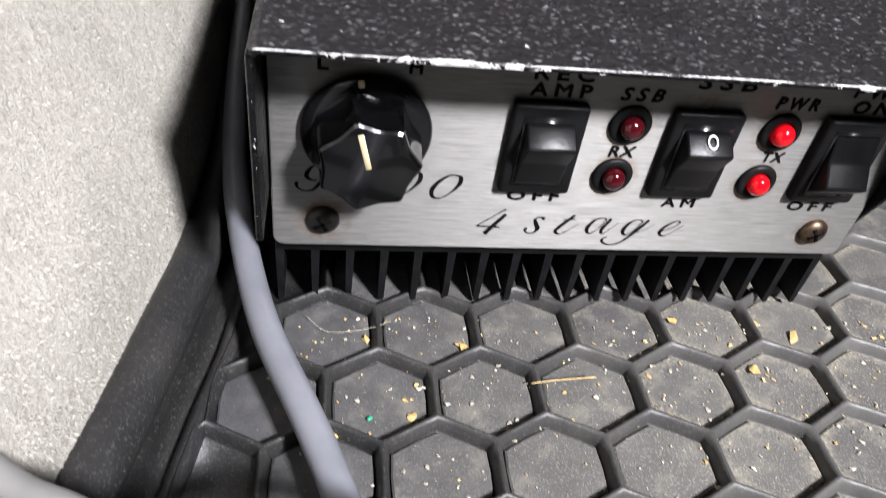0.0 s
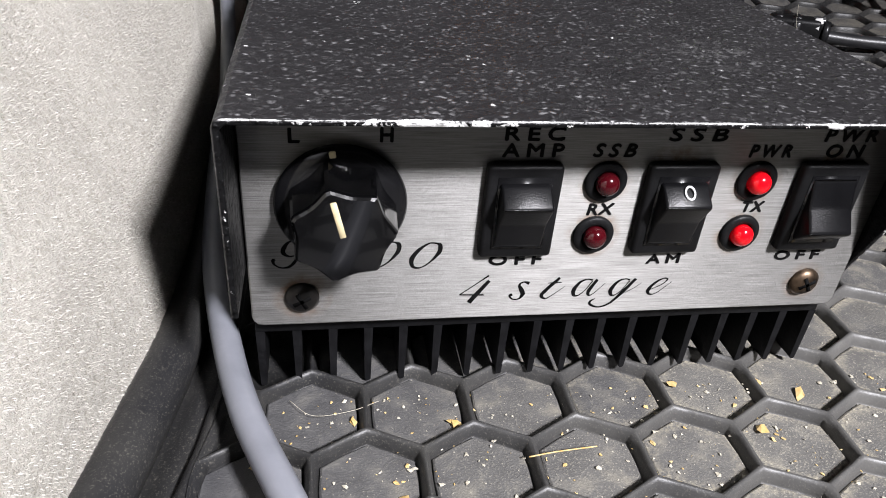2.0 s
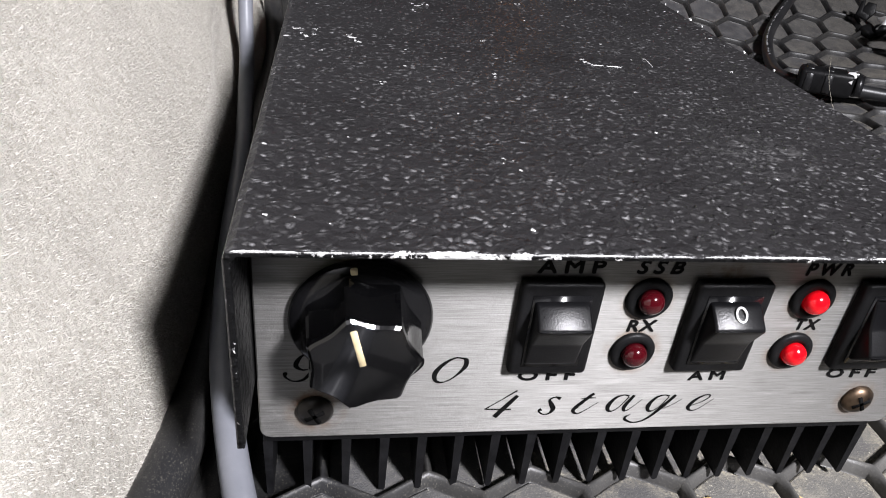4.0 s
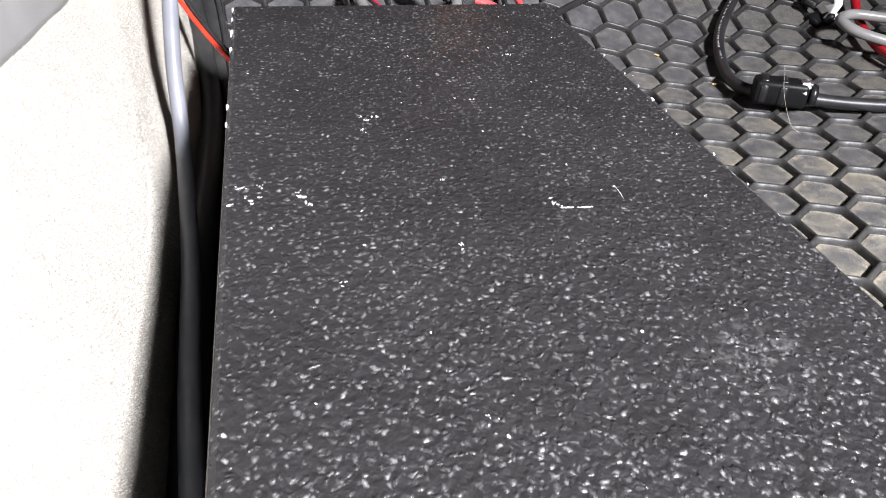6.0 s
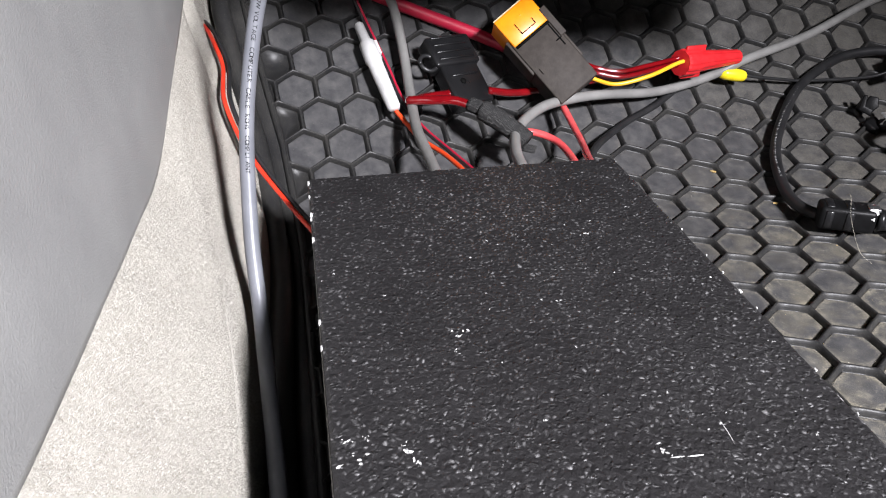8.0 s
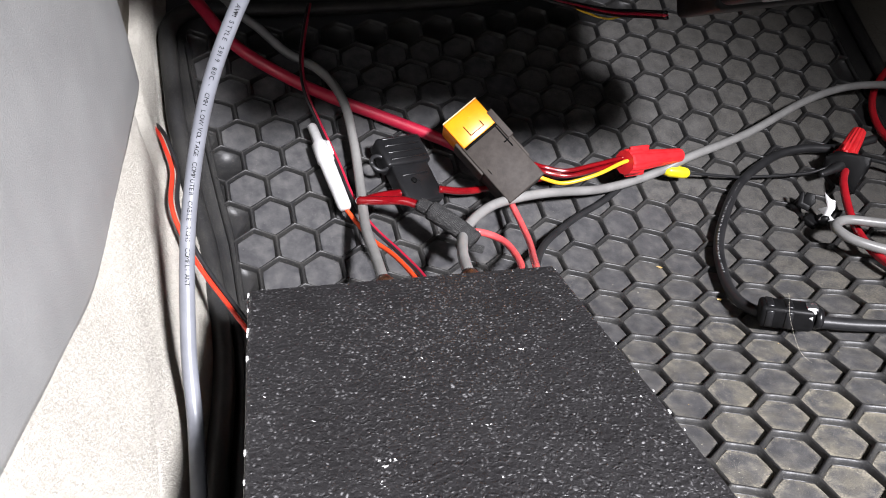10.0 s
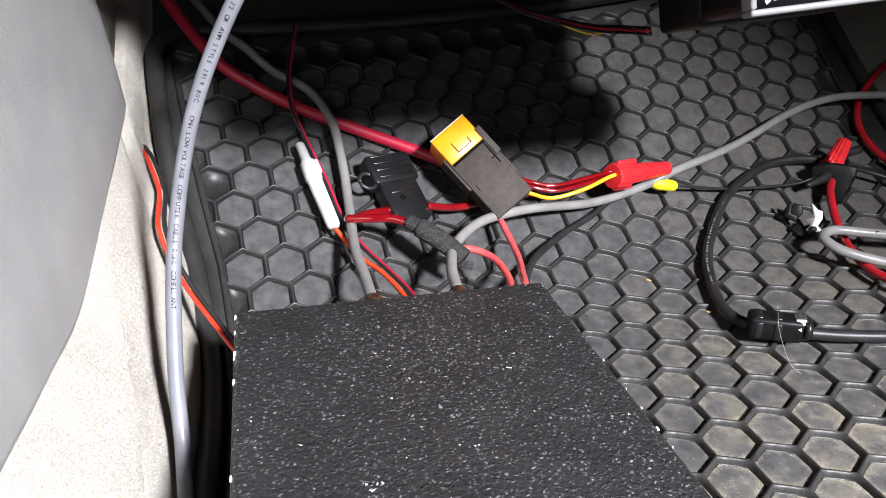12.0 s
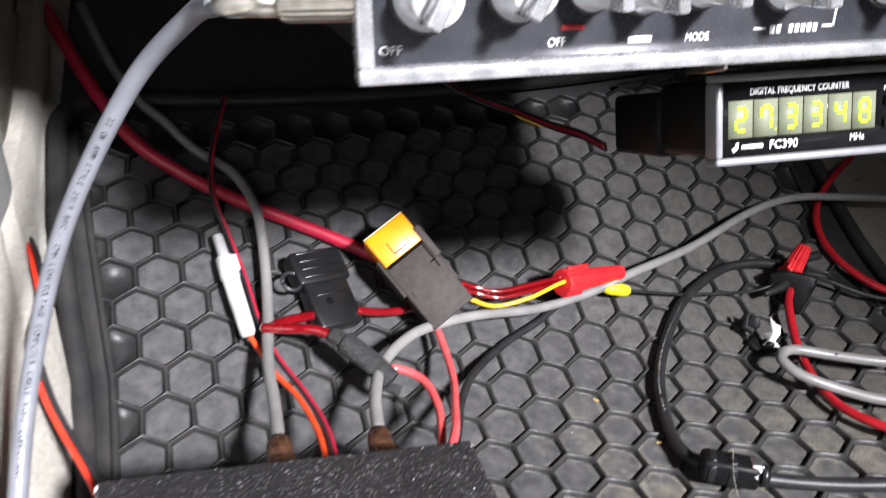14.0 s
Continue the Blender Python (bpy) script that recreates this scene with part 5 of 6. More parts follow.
def plug(name, at, towards, label, length=0.030, r=0.0085, material=NICKEL):
    """A screw-on cable plug: knurled ring, barrel and tail."""
    p = thing(name, at, label, "plug")
    t = aim(at, towards)
    n = 40
    ring = bmesh.new()
    rows = []
    for z, rr in ((0, 0.94), (0.001, 1.0), (length * 0.5, 1.0), (length * 0.53, 0.92)):
        rows.append([ring.verts.new(t @ Vector((r * rr * (1 - 0.04 * (k % 2)) * math.cos(2 * math.pi * k / n), r * rr * (1 - 0.04 * (k % 2)) * math.sin(2 * math.pi * k / n), z))) for k in range(n)])
    for r0, r1 in zip(rows, rows[1:]):
        for k in range(n):
            ring.faces.new((r0[k], r0[(k + 1) % n], r1[(k + 1) % n], r1[k]))
    ring.faces.new(rows[0][::-1])
    ring.faces.new(rows[-1])
    part("knurled_ring", ring, material, p, smooth=False)
    part("barrel", lathe([(length * 0.5, r * 0.7), (length * 0.9, r * 0.68), (length, r * 0.55)], 20, t), material, p)
    return p


def cables():
    main = cable("data_cable", ((40, -150, 7), (30, -105, 7), (22, -72, 7.5), (15, -50, 8), (9.5, -36, 9), (1, -16, 10), (-4.5, 4, 10.5), (-9.5, 29, 11.5), (-12, 50, 12), (-15, 88, 13), (-18, 142, 13), (-21, 181, 16), (-23, 210, 28), (-24, 230, 56), (-21, 260, 98), (-8, 274, 148), (16, 270, 196), (36, 250, 221), (44, 232, 227)), 0.0031, GREY_JACKET, "grey computer cable with black print, rising to the radio")
    print_along(main)
    cable("loose_cable", ((-66, -22, 52), (-44, -47, 34), (-28, -60, 30.5), (-18, -65, 30), (-8, -70, 28), (4, -80, 21), (14, -96, 12), (20, -120, 7)), 0.0022, WARM_GREY, "glossy grey cable hanging loose from the tunnel carpet")
    cable("loose_cable", ((-40, -114, 8), (-30, -90, 19.5), (-18, -75.5, 26.8), (-10, -71.8, 28.8), (2, -69.2, 30.3), (14, -68.1, 30.8), (22, -69.1, 30.3), (30, -72, 28.3), (44, -82, 19.5), (58, -100, 9), (66, -127, 6)), 0.0022, WARM_GREY, "glossy grey cable arching over the blue-grey one")
    plug("microphone_plug", mm((78, 208, 232))[0], mm((42, 227, 227))[0], "nickel plug with a knurled ring, screwed into the radio", 0.039, 0.0050, NICKEL)
    cable("battery_cable", ((-60, 530, 196), (-38, 496, 166), (-23, 478, 147), (-5, 461, 128), (22, 449, 112), (50, 443, 99), (79, 437, 88), (108, 428, 78), (133, 418, 69), (150, 412, 60)), 0.0040, DEEP_RED, "thick crimson battery cable crossing the mat")
    cable("coax_cable", ((-40, 540, 195), (-21, 506, 165), (-4, 488, 146), (10, 479, 136), (27, 468, 122), (47.6, 454, 112.5), (60, 433.5, 98), (63.7, 409, 77), (64, 380, 57), (62, 342, 48), (63, 312, 45), (63, 282, 45)), 0.0030, COAX_GREY, "grey coaxial cable running to the amplifier's aerial socket")
    plug("aerial_plug", mm((63, 247, 45))[0], mm((63, 290, 45))[0], "brown tarnished aerial plug on the amplifier", 0.036, 0.0080, BROWN_AMBER)
    cable("coax_cable", ((106, 280, 47), (110, 308, 46), (120, 337, 46), (140, 358, 49), (163, 370, 49), (190, 380, 47), (227, 390, 43), (256, 397, 45), (279, 401, 50), (303, 405, 58), (361, 425, 67), (427, 451, 83), (473, 460, 91), (517, 455, 93), (570, 440, 96)), 0.0031, WARM_GREY, "warm grey coaxial cable curving over the mat")
    plug("aerial_plug", mm((105, 246, 46))[0], mm((106, 290, 46.5))[0], "brown tarnished aerial plug on the amplifier", 0.034, 0.0080, BROWN_AMBER)
    # thin twin lead into the inline fuse
    lead = thing("twin_lead", (0.043, 0.40, 0.06), "thin red and black twin lead dropping to the amplifier", "wire")
    for off, m in ((2, DEEP_RED), (0, BLACK_JACKET)):
        part("strand", tube(mm(*[(x + off * 0.7, y + off * 0.4, z) for x, y, z in ((44, 490, 150), (38, 468, 132), (35, 453, 118), (36, 438, 103), (43, 426, 85), (52, 403, 66), (58, 380, 52), (66, 356, 43), (78, 325, 39), (84, 297, 40), (85, 268, 43), (85, 237, 44))]), 0.0010, 8), m, lead)
    holder = thing("inline_fuse_holder", (0.046, 0.395, 0.06), "milky white plastic inline fuse holder lying on the mat", "fuse holder")
    t = mm((38.5, 419, 86))[0]
    e = mm((53.5, 368, 49))[0]
    f = aim(t, e)
    length = (e - t).length
    part("body", lathe([(0, 0.0024), (0.001, 0.0030), (length * 0.22, 0.0034), (length * 0.24, 0.0050), (length * 0.44, 0.0054), (length * 0.46, 0.0047), (length * 0.8, 0.0044), (length * 0.97, 0.0041), (length, 0.0030)], 20, f), MILKY, holder)
    part("latch", block((0.0036, -0.0018, length * 0.22), (0.0066, 0.0018, length * 0.38), 0.0006, 2, f), MILKY, holder)
    cable("fuse_wire", ((52, 374, 50), (56, 366, 46), (65, 347, 39), (75, 325, 38), (81, 297, 39), (82, 268, 42), (81, 237, 42)), 0.0014, ORANGE_JACKET, "orange-red wire from the fuse holder to the amplifier", "wire")
    cable("power_wire", ((100, 384, 52), (88, 381, 52), (74, 375, 53), (64, 367, 54), (62, 363, 56), (72, 359, 57), (87, 356, 57), (100, 348, 54)), 0.0027, GLOSS_RED, "glossy red power wire bent in a tight loop", "wire")
    tape = mm((95, 352, 56), (102, 345, 54), (110, 337, 50), (118, 329, 45), (122, 325, 43))
    splice = thing("taped_splice", tape[2], "black cloth tape wrapped round a wire splice", "splice")
    part("first_wrap", tube(tape[:3], [0.0043, 0.0046, 0.0042], 16, 6), CLOTH_TAPE, splice)
    bm = tube(mm((101, 346, 54.5), (111, 336, 49.5), (122, 325, 43)), [0.0060, 0.0058, 0.0055], 16, 8)
    for v in bm.verts:
        v.co += Vector((0, 0, 0.0006 * noise.noise(v.co * 240)))
    part("second_wrap", bm, CLOTH_TAPE, splice)
    part("flap", block((-0.0040, -0.0012, -0.0010), (0.0040, 0.0035, 0.0002), 0.0003, 1, Matrix.Translation((0.1222, 0.3225, 0.0385)) @ Matrix.Rotation(radians(-38), 4, "Z") @ Matrix.Rotation(radians(42), 4, "X")), CLOTH_TAPE, splice, "loose end of the cloth tape")
    cable("power_wire", ((116, 331, 46), (128, 331, 45), (138, 322, 43), (140, 303, 42), (135, 278, 44), (127, 255, 44), (122, 237, 42)), 0.0021, PINK_RED, "shiny translucent red power wire entering the amplifier", "wire", "power wires")
    cable("power_wire", ((156, 384, 52), (158, 372, 46), (159, 350, 39), (156, 327, 38), (148, 300, 43), (139, 272, 50), (131, 254, 50), (126, 237, 48)), 0.0021, PINK_RED, "shiny translucent red power wire entering the amplifier", "wire", "power wires")
    cable("ground_wire", ((127, 237, 36), (130, 250, 38), (139, 270, 40), (150, 297, 35), (158, 318, 30), (177, 351, 26), (206, 376, 29), (232, 390, 34), (255, 403, 42), (282, 416, 50)), 0.0023, BLACK_JACKET, "dull black wire leaving the back of the amplifier", "wire")
    blade_fuse()
    relay()
    cable("fuse_lead", ((114, 384, 52), (130, 386, 49), (146, 388, 49), (187, 394, 52), (212, 387, 57), (246, 386, 64)), 0.0024, GLOSS_RED, "red wire from the blade fuse to the connector", "wire")
    for k, (dy, dz) in enumerate(((0, 0), (3.0, 2.4), (6.0, 1.0), (3.5, -1.6))):
        cable("relay_wire", ((176, 384 + dy, 63 + dz), (185, 383 + dy, 60 + dz), (199, 380 + dy, 58 + dz), (220, 381 + dy, 61 + dz), (246, 385 + dy * 0.6, 65 + dz)), 0.0015, GLOSS_RED, "red wire from the relay to the connector", "wire", "relay wires")
    cable("relay_wire", ((176, 382, 60), (183, 379, 57), (195, 374, 55.5), (216, 374, 60), (236, 380, 65), (248, 384, 66)), 0.0013, AMBER_WIRE, "yellow wire from the relay to the connector", "wire", "relay wires")
    connector()
    cable("thin_wire", ((292, 402, 50), (303, 401, 47), (330, 402, 43), (351, 402, 41), (398, 400, 42), (420, 398, 48)), 0.0011, BLACK_JACKET, "thin black wire shining along its top", "wire")
    loop = cable("antenna_coax", ((470, 418, 60), (450, 418, 56), (434, 418, 54), (412, 421, 54), (385, 419, 50), (345, 399, 39), (317, 372, 26), (295, 342, 16), (281, 308, 9), (276, 284, 9), (281, 268, 11), (292, 261, 12)), 0.0034, BLACK_JACKET, "black coaxial cable lying in a wide loop on the mat")
    bm = bmesh.new()
    way = smooth_path(mm((345, 399, 39), (317, 372, 26), (295, 342, 16), (281, 308, 9)), 22)
    for k in range(4, 62):
        p, d = way[k], (way[k + 1] - way[k]).normalized()
        s = Vector((-0.55, -0.35, 0.75)).normalized()
        s = (s - d * s.dot(d)).normalized()
        f = Matrix((d, s.cross(d), s)).transposed().to_4x4()
        f.translation = p + s * 0.0034
        if k % 6 and k % 11:
            block((-0.00035, -0.0007, -0.0001), (0.0001, 0.0004 + 0.0002 * (k % 2), 0.00008), 0, 1, f, bm)
    part("print_bars", bm, FADED_INK, loop, "faded white print")
    ferrite()
    cable("antenna_coax", ((300, 256, 12), (325, 249, 11), (354, 241, 12), (390, 232, 16), (430, 224, 20)), 0.0036, BLACK_JACKET, "black coaxial cable leaving the ferrite across the mat")
    wire_nut()
    cable("red_wire", ((434, 404, 50), (428, 394, 46), (418, 382, 40), (406, 356, 27), (394, 327, 21), (388, 297, 19), (396, 268, 22), (420, 250, 26)), 0.0029, RED_JACKET, "thick red wire trailing from the wire nut", "wire")
    cable("red_wire", ((590, 520, 130), (560, 500, 113), (530, 484, 100), (505, 467, 85), (492, 446, 69), (492, 421, 55), (505, 392, 45), (530, 370, 42)), 0.0029, RED_JACKET, "thick red wire arching beside the mat's rim", "wire")
    grey = cable("grey_wire", ((450, 308, 36), (430, 315, 34), (407, 329, 32), (388, 338, 32), (377, 336, 31), (372, 329, 30), (377, 317, 27), (396, 303, 24), (414, 290, 24), (440, 276, 28)), 0.0033, WARM_GREY, "grey cable doubled back in a narrow bend", "cable")
    bm = bmesh.new()
    for k in range(4):
        p, d = Vector((0.410 + k * 0.0040, 0.3275 - k * 0.0022, 0.0320)), Vector((0.87, -0.48, 0.07)).normalized()
        up = (Vector((-0.5, -0.6, 0.62)) - d * Vector((-0.5, -0.6, 0.62)).dot(d)).normalized()
        f = Matrix((d, up.cross(d), up)).transposed().to_4x4()
        f.translation = p + up * 0.0033
        block((-0.0012, -0.0007, -0.0002), (0.0012, 0.0007, 0.0002), 0, 1, f, bm)
    part("print_bars", bm, INK, grey)
    cable("black_wire", ((436, 404, 54), (452, 400, 51), (466, 396, 48), (490, 384, 42), (520, 372, 40)), 0.0017, BLACK_JACKET, "thin black wire beyond the wire nut", "wire")
    twin = thing("speaker_lead", (-0.04, 0.37, 0.06), "red and black twin lead over the beige carpet", "wire")
    for off, m in ((0, VERMILION), (1, BLACK_JACKET)):
        part("strand", tube(mm(*[(x + off * 3.0, y - off * 0.2, z - off * 0.4) for x, y, z in ((-52, 394, 97), (-47, 381, 95.5), (-43, 368, 92), (-38.5, 352, 84), (-37.5, 326, 75.5), (-31.5, 310, 62.5), (-24, 298, 52), (-14, 283, 43), (-3, 261, 38), (6, 238, 38))]), 0.0012, 8), m, twin)
    clip()
    harness = thing("counter_lead", (0.24, 0.47, 0.16), "thin red, black and yellow wires to the frequency counter", "wire")
    way = ((217.4, 322.0, 166.4), (229.2, 370.0, 160.4), (230.5, 410.0, 155.6), (226.0, 450.0, 154.1), (206.0, 470.0, 157.7), (180.0, 470.0, 169.0), (161.2, 470.0, 180.0))
    for off, m in ((0, DEEP_RED), (2.6, BLACK_JACKET), (-2.4, BLACK_JACKET)):
        part("strand", tube(mm(*[(x, y + off * (0.3 if n == 0 else 1), z + off * 0.5) for n, (x, y, z) in enumerate(way)]), 0.0010, 8), m, harness)
    part("strand", tube(mm(*((221.8, 455.0, 153.8), (229.4, 452.0, 150.3), (243.8, 445.0, 146.7), (250.8, 430.0, 151.5))), 0.0008, 8), YELLOW_JACKET, harness, "yellow strand")



def print_along(main):
    """Rows of small dark print along the upper side of the grey cable."""
    way = smooth_path(mm((-15, 88, 13), (-18, 142, 13), (-21, 181, 16), (-23, 210, 28), (-24, 230, 56), (-21, 260, 98), (-8, 274, 148), (16, 270, 196), (36, 250, 221)), 30)
    words = "22 OR AWM STYLE 2919 80C - CMH LOW VOLTAGE COMPUTER CABLE ROHS COMPLIANT"
    eye = Vector((0.015, -0.02, 0.21))
    dist = [0.0]
    for a, b in zip(way, way[1:]):
        dist.append(dist[-1] + (b - a).length)
    total = dist[-1]
    step = 0.00180
    for k, ch in enumerate(words):
        if ch == " ":
            continue
        s = total - 0.048 - k * step
        if s < 0.01:
            break
        i = max(n for n in range(len(dist) - 1) if dist[n] <= s)
        p = way[i].lerp(way[i + 1], (s - dist[i]) / max(dist[i + 1] - dist[i], 1e-9))
        d = (way[i] - way[i + 1]).normalized()
        out = (eye - p).normalized()
        out = (out - d * out.dot(d)).normalized()
        f = Matrix((d, out.cross(d), out)).transposed().to_4x4()
        f.translation = p + out * 0.00312 - out.cross(d) * 0.0008
        lettering(ch, 0.0025, f, INK, main, name="letter", depth=0.00003)


def blade_fuse():
    """Black blade-fuse holder with a ribbed cap and a loop strap."""
    f = thing("blade_fuse_holder", (0.098, 0.395, 0.055), "black ribbed plastic blade-fuse holder lying on the toe board", "fuse holder")
    o = Vector((0.0969, 0.3967, 0.0626))
    down = (Vector((0.1040, 0.3790, 0.0470)) - Vector((0.0905, 0.4125, 0.0765))).normalized()
    out = (Vector((0.32, -0.62, 0.78)) - down * Vector((0.32, -0.62, 0.78)).dot(down)).normalized()
    m = Matrix((out.cross(down) * -1, down, out)).transposed().to_4x4()
    m = Matrix((down.cross(out), down, out)).transposed().to_4x4()
    m.translation = o
    part("base", block((-0.0138, -0.002, -0.008), (0.0138, 0.0265, 0.0035), 0.0018, 3, m), SATIN_BLACK, f)
    cap = part("cap", block((-0.0165, -0.022, -0.0075), (0.0165, -0.001, 0.0048), 0.0018, 3, m), SATIN_BLACK, f)
    for k in range(4):
        part("rib", block((-0.0130, -0.021 + k * 0.005, 0.0046), (0.0130, -0.0195 + k * 0.005, 0.0056), 0.0003, 1, m), SATIN_BLACK, cap)
    part("rib", block((-0.0095, 0.006, 0.0033), (0.0095, 0.0072, 0.0043), 0.0003, 1, m), SATIN_BLACK, f)
    ring = [m @ Vector((0.0195 + 0.0055 * math.cos(a), -0.006 + 0.0055 * math.sin(a), 0.001)) for a in np.linspace(0, 2 * math.pi, 25)]
    part("strap", tube(ring, 0.0013, 8, straight=True), BLACK_JACKET, f)
    part("rivet", lathe([(0.0, 0.0021), (0.0006, 0.0018)], 12, m @ Matrix.Translation((0.003, 0.011, 0.0035))), INK, f)


def relay():
    """Charcoal relay socket with an orange relay pushed into its end."""
    r = thing("relay", (0.15, 0.38, 0.06), "charcoal relay socket with an orange cap resting on the wires", "relay")
    a, b = Vector((0.1405, 0.4015, 0.1060)), Vector((0.1775, 0.3670, 0.0655))
    along = (b - a).normalized()
    out = Vector((-0.20, -0.70, 0.56))
    out = (out - along * out.dot(along)).normalized()
    side = along.cross(out)
    if side.x > 0:
        side = -side
    m = Matrix((along, side, along.cross(side))).transposed().to_4x4()
    m.translation = a
    sgn = 1 if (m.to_3x3() @ Vector((0, 0, 1))).dot(out) > 0 else -1
    L, w, d = (b - a).length, 0.0290, 0.022
    def box(x0, y0, z0, x1, y1, z1, bev, bm=None):
        lo, hi = sorted((z0 * sgn, z1 * sgn))
        return block((x0, y0, lo), (x1, y1, hi), bev, 2, m, bm)
    part("socket", box(0.0185, 0, -d, L, w, 0, 0.0008), CHARCOAL, r, "charcoal grey plastic socket")
    capo = part("cap", box(0.0005, 0.0008, -d + 0.001, 0.0205, w - 0.0008, 0.0006, 0.0008), AMBER_CAP, r, "orange plastic relay cap")
    # slots on the face of the cap
    part("slot", box(0.0095, 0.0190, 0.0002, 0.0170, 0.0195, 0.0009, 0), INK, capo)
    part("slot", box(0.0166, 0.0085, 0.0002, 0.0171, 0.0194, 0.0009, 0), INK, capo)
    part("slot", box(0.0130, 0.0085, 0.0002, 0.0167, 0.0090, 0.0009, 0), INK, capo)
    part("dimple", box(0.0065, 0.0120, 0.0002, 0.0077, 0.0135, 0.0008, 0.0003), AMBER_CAP, capo)
    part("edge", box(-0.0002, 0.0008, -0.0010, 0.0006, w - 0.0008, 0.0008, 0.0002), IVORY, capo, "pale chipped edge")
    part("gap", box(0.0204, 0.0022, -0.0004, 0.0222, w - 0.0015, 0.0006, 0), INK, r, "dark gap between cap and socket")
    part("rail", box(0.0120, -0.0022, -d * 0.8, 0.033, 0.0022, 0.0010, 0.0004), CHARCOAL, r)
    part("rail", box(0.0330, -0.0010, -d * 0.8, 0.050, 0.0006, 0.0002, 0.0003), CHARCOAL, r)
    part("slot", box(0.0330, 0.0022, -0.0002, 0.0338, 0.0062, 0.0003, 0), INK, r)
    part("clip", box(0.0400, w - 0.0042, -0.0004, 0.0440, w - 0.0034, 0.0009, 0.0002), CHARCOAL, r)
    part("rail", box(0.0145, w - 0.0004, -d * 0.8, 0.040, w + 0.0016, -0.0010, 0.0005), CHARCOAL, r)
    part("slot", box(0.0200, 0.0030, -0.0003, 0.0385, 0.0038, 0.0003, 0), INK, r)


def connector():
    """A large red winged wire connector with a yellow crimp under it."""
    c = thing("wire_connector", (0.265, 0.39, 0.06), "large red winged wire connector joining several wires", "wire connector")
    p, q = Vector((0.240, 0.3835, 0.0640)), Vector((0.2935, 0.4035, 0.0600))
    f = aim(p, q)
    L = (q - p).length
    bm = bmesh.new()
    rows = []
    n = 36
    for z, r in ((0, 0.0082), (0.002, 0.0088), (0.013, 0.0086), (0.0145, 0.0072), (L * 0.55, 0.0062), (L - 0.001, 0.0048), (L, 0.0040)):
        rows.append([bm.verts.new(f @ Vector((r * (1 - (0.05 if (k % 3 == 0) else 0)) * math.cos(2 * math.pi * k / n), r * (1 - (0.05 if (k % 3 == 0) else 0)) * math.sin(2 * math.pi * k / n), z))) for k in range(n)])
    for r0, r1 in zip(rows, rows[1:]):
        for k in range(n):
            bm.faces.new((r0[k], r0[(k + 1) % n], r1[(k + 1) % n], r1[k]))
    bm.faces.new(rows[0][::-1])
    bm.faces.new(rows[-1])
    part("body", bm, NUT_RED, c, smooth=False)
    for s in (1, -1):
        part("wing", block((-0.0012, s * 0.0070 - 0.0035, 0.003), (0.0012, s * 0.0070 + 0.0035, 0.021), 0.0008, 2, f), NUT_RED, c)
    cr = thing("crimp_cap", (0.287, 0.401, 0.05), "small yellow crimp cap beside the red connector", "crimp cap")
    u, v = Vector((0.2815, 0.4010, 0.0500)), Vector((0.3005, 0.4005, 0.0470))
    g = aim(u, v)
    part("body", lathe([(0, 0.0030), (0.004, 0.0042), (0.012, 0.0043), (0.0160, 0.0040), (0.0180, 0.0036), ((v - u).length + 0.0004, 0.0022)], 18, g), YELLOW_CRIMP, cr)


def ferrite():
    f = thing("ferrite_clamp", (0.288, 0.262, 0.004), "black clip-on ferrite clamp with a silver latch on the cable", "ferrite clamp")
    p, q = Vector((0.2735, 0.2700, 0.0135)), Vector((0.3010, 0.2555, 0.0145))
    m = aim(p, q)
    L = (q - p).length
    part("shell", block((-0.0068, -0.0068, 0.0010), (0.0068, 0.0068, L - 0.0015), 0.0026, 3, m), MOULDED, f)
    for z in (0.004, 0.014):
        part("rib", block((-0.0074, -0.005, z), (-0.0060, 0.005, z + 0.004), 0.0004, 1, m), SATIN_BLACK, f)
        part("rib", block((-0.005, 0.0060, z), (0.005, 0.0074, z + 0.004), 0.0004, 1, m), SATIN_BLACK, f)
    part("latch", block((-0.0042, 0.0058, L - 0.0065), (0.0030, 0.0076, L - 0.0004), 0.0006, 2, m), CHROME, f, "bright silver latch")
    g = look((0.03, -0.02, 0.22), q).to_3x3().to_4x4()
    # pale facing piece puts the latch's white highlight into colour
    part("latch", prism([(-0.0042, -0.0030), (-0.0030, 0.0040), (0.0025, 0.0052), (0.0046, 0.0010), (0.0022, -0.0012), (0.0030, -0.0060), (-0.0005, -0.0048)], 0.0012, Matrix.Translation(q) @ g @ Matrix.Translation((-0.0030, 0.0015, 0.0072)) @ Matrix.Diagonal((0.62, 0.62, 1, 1)), 0.0002), MILKY, f, "split latch, pale to paint in its highlight")
    part("collar", lathe([(L - 0.0005, 0.0066), (L + 0.003, 0.0056)], 18, m), SATIN_BLACK, f)
    hair = tube(mm((288, 268, 24), (285, 262, 27), (281, 252, 18), (281, 240, 6), (283, 232, 3)), 0.00007, 5)
    solo("loose_fibre", hair, PALE_CRUMB, "fine pale fibre curled over the ferrite clamp", "fibre")


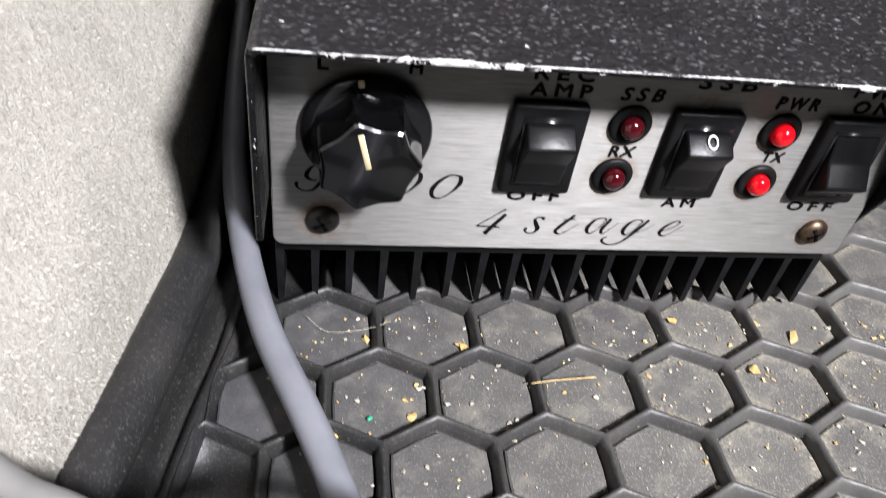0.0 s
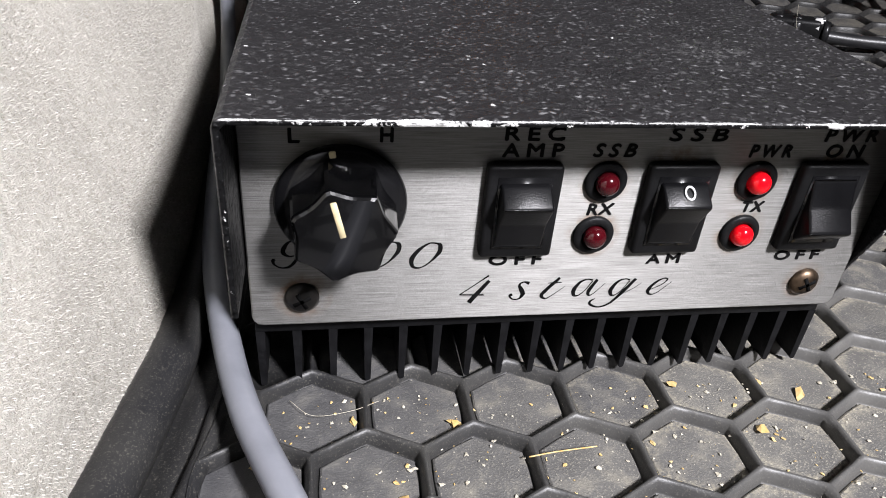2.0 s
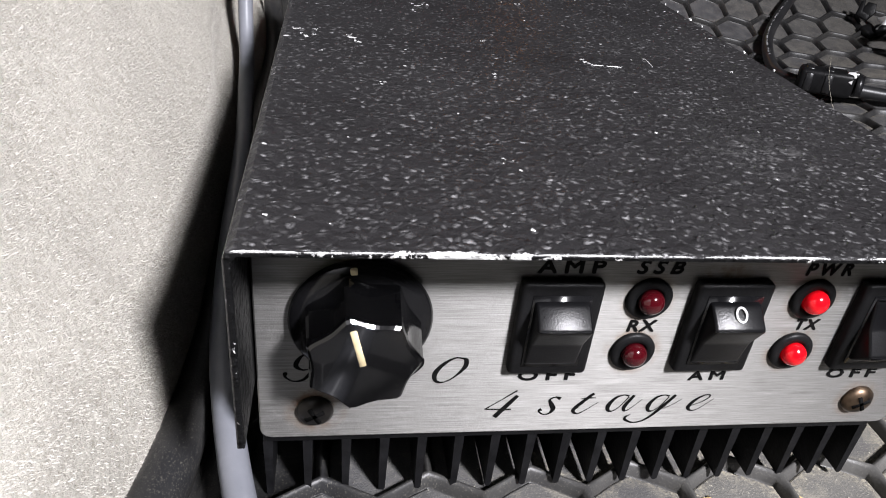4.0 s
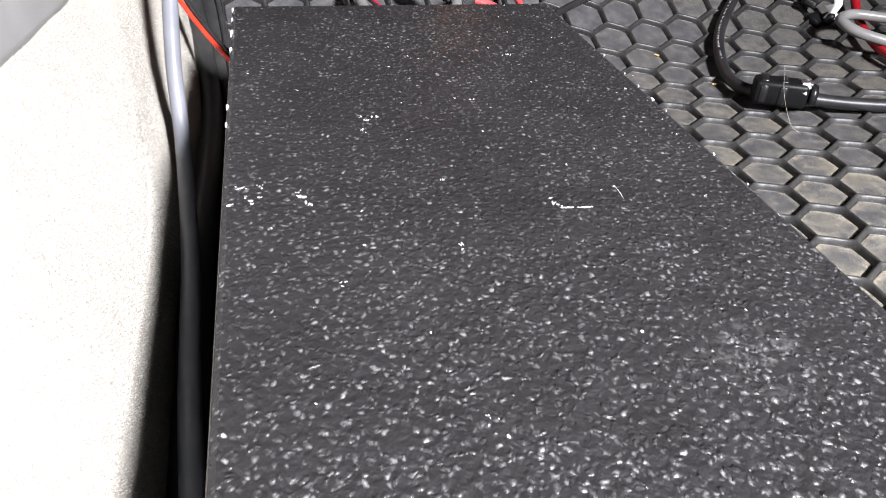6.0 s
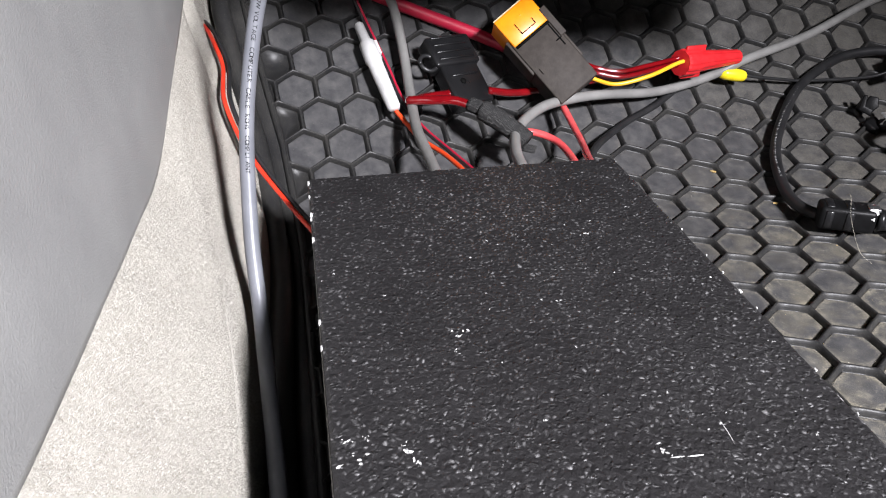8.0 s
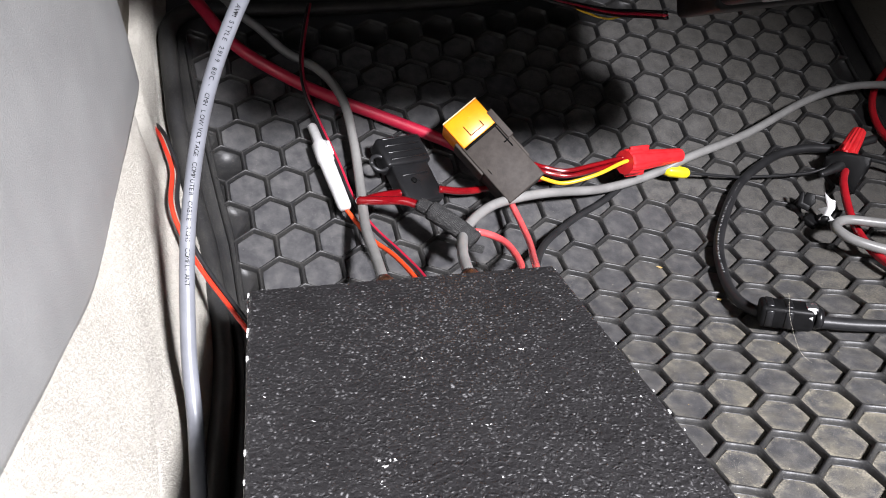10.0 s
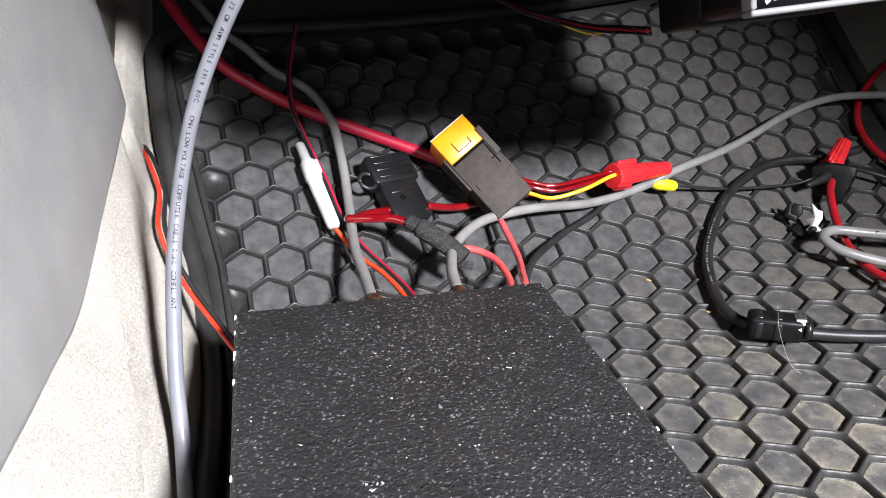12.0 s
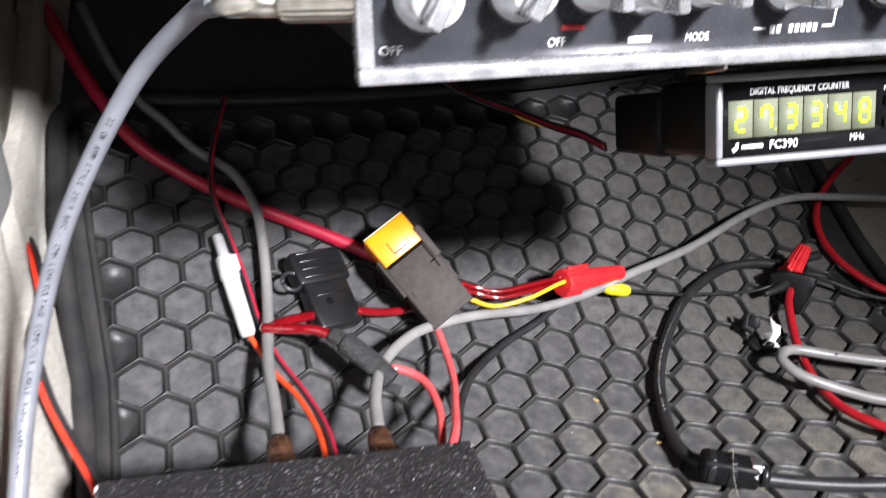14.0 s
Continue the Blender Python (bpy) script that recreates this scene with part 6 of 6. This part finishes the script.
def wire_nut():
    w = thing("wire_nut", (0.437, 0.405, 0.045), "red ridged wire nut bound with black tape, on the mat", "wire nut")
    p, q = Vector((0.4320, 0.4030, 0.0500)), Vector((0.4490, 0.4130, 0.0690))
    f = aim(p, q)
    L = (q - p).length
    bm = bmesh.new()
    rows = []
    n = 30
    for z, r in ((0, 0.0085), (0.004, 0.0088), (0.006, 0.0070), (L * 0.7, 0.0060), (L, 0.0050)):
        rows.append([bm.verts.new(f @ Vector((r * (1 - 0.09 * (k % 2)) * math.cos(2 * math.pi * k / n), r * (1 - 0.09 * (k % 2)) * math.sin(2 * math.pi * k / n), z))) for k in range(n)])
    for r0, r1 in zip(rows, rows[1:]):
        for k in range(n):
            bm.faces.new((r0[k], r0[(k + 1) % n], r1[(k + 1) % n], r1[k]))
    bm.faces.new(rows[0][::-1])
    bm.faces.new(rows[-1])
    part("cap", bm, NUT_RED, w, smooth=False)
    part("wing", block((-0.0012, -0.0125, 0.001), (0.0012, 0.0125, 0.010), 0.0008, 2, f), NUT_RED, w)
    f = look((0.11, 0.02, 0.19), (0.430, 0.397, 0.047))
    f = Matrix.Translation((0.430, 0.397, 0.047)) @ f.to_3x3().to_4x4()
    tape = bmesh.new()
    prism([(-0.0150, 0.0050), (-0.0080, 0.0100), (0.0030, 0.0105), (0.0150, 0.0095), (0.0155, 0.0030), (0.0125, -0.0070), (0.0095, -0.0190), (0.0010, -0.0140), (-0.0060, -0.0065), (-0.0150, -0.0020)], 0.0060, f @ Matrix.Translation((0, 0, 0.0010)), 0.0015, tape)
    bmesh.ops.subdivide_edges(tape, edges=tape.edges[:], cuts=2, use_grid_fill=True)
    for v in tape.verts:
        v.co += Vector((1, 0.6, -1)) * noise.noise(v.co * 260) * 0.0013
    part("tape", tube(mm((404, 391, 44), (414, 393, 46), (424, 396, 48), (434, 400, 49)), [0.0021, 0.0030, 0.0042, 0.0052], 12, 8), VINYL_TAPE, w)
    part("tape", tape, MOULDED, w, "creased black vinyl tape")


def clip():
    """A broken black adhesive clip with a torn white pad."""
    c = thing("cable_clip", (0.386, 0.368, 0.02), "broken black cable clip with a torn white backing, on the mat", "cable clip")
    t = Matrix.Translation((0.384, 0.366, ground(0.384, 0.366) + 0.004)) @ Euler((0.45, -0.1, 0.5)).to_matrix().to_4x4()
    part("base", block((-0.0085, -0.0075, -0.0040), (0.0045, 0.0035, 0.0010), 0.0014, 2, t), MOULDED, c)
    f = look((0.12, 0.02, 0.20), (0.386, 0.364, 0.030)).to_3x3().to_4x4()
    part("arm", prism([(-0.0020, 0.0), (-0.0105, 0.0030), (-0.0095, 0.0130), (-0.0070, 0.0135), (-0.0065, 0.0060), (-0.0015, 0.0045)], 0.0030, Matrix.Translation((0.382, 0.366, 0.026)) @ f, 0.0007), MOULDED, c)
    part("arm", prism([(-0.0060, 0.0040), (-0.0030, 0.0125), (0.0025, 0.0120), (0.0040, 0.0060), (0.0, 0.0)], 0.0022, Matrix.Translation((0.382, 0.370, 0.026)) @ f, 0.0007), MOULDED, c)
    part("knuckle", lathe([(0, 0.0036), (0.0020, 0.0046), (0.0060, 0.0040), (0.0085, 0.0022)], 9, Matrix.Translation((0.386, 0.362, ground(0.386, 0.362) + 0.003)) @ Euler((0.9, 0.3, 0.4)).to_matrix().to_4x4()), MOULDED, c)
    pad = prism([(0.0, 0.0015), (0.0055, 0.0040), (0.0035, 0.0085), (0.0020, 0.0135), (0.0065, 0.0095), (0.0095, 0.0090), (0.0105, 0.0035), (0.0085, -0.0015), (0.0125, -0.0050), (0.0070, -0.0062), (0.0015, -0.0060), (0.0040, -0.0020)], 0.0012, Matrix.Translation((0.3835, 0.3625, 0.0285)) @ f)
    part("backing", pad, TORN_WHITE, c, "torn white backing")


footwell()
MAT, PADS = floor_mat()
amplifier()
radio()
frequency_counter()
cables()
crumbs()
lay_plates(MAT, PADS)
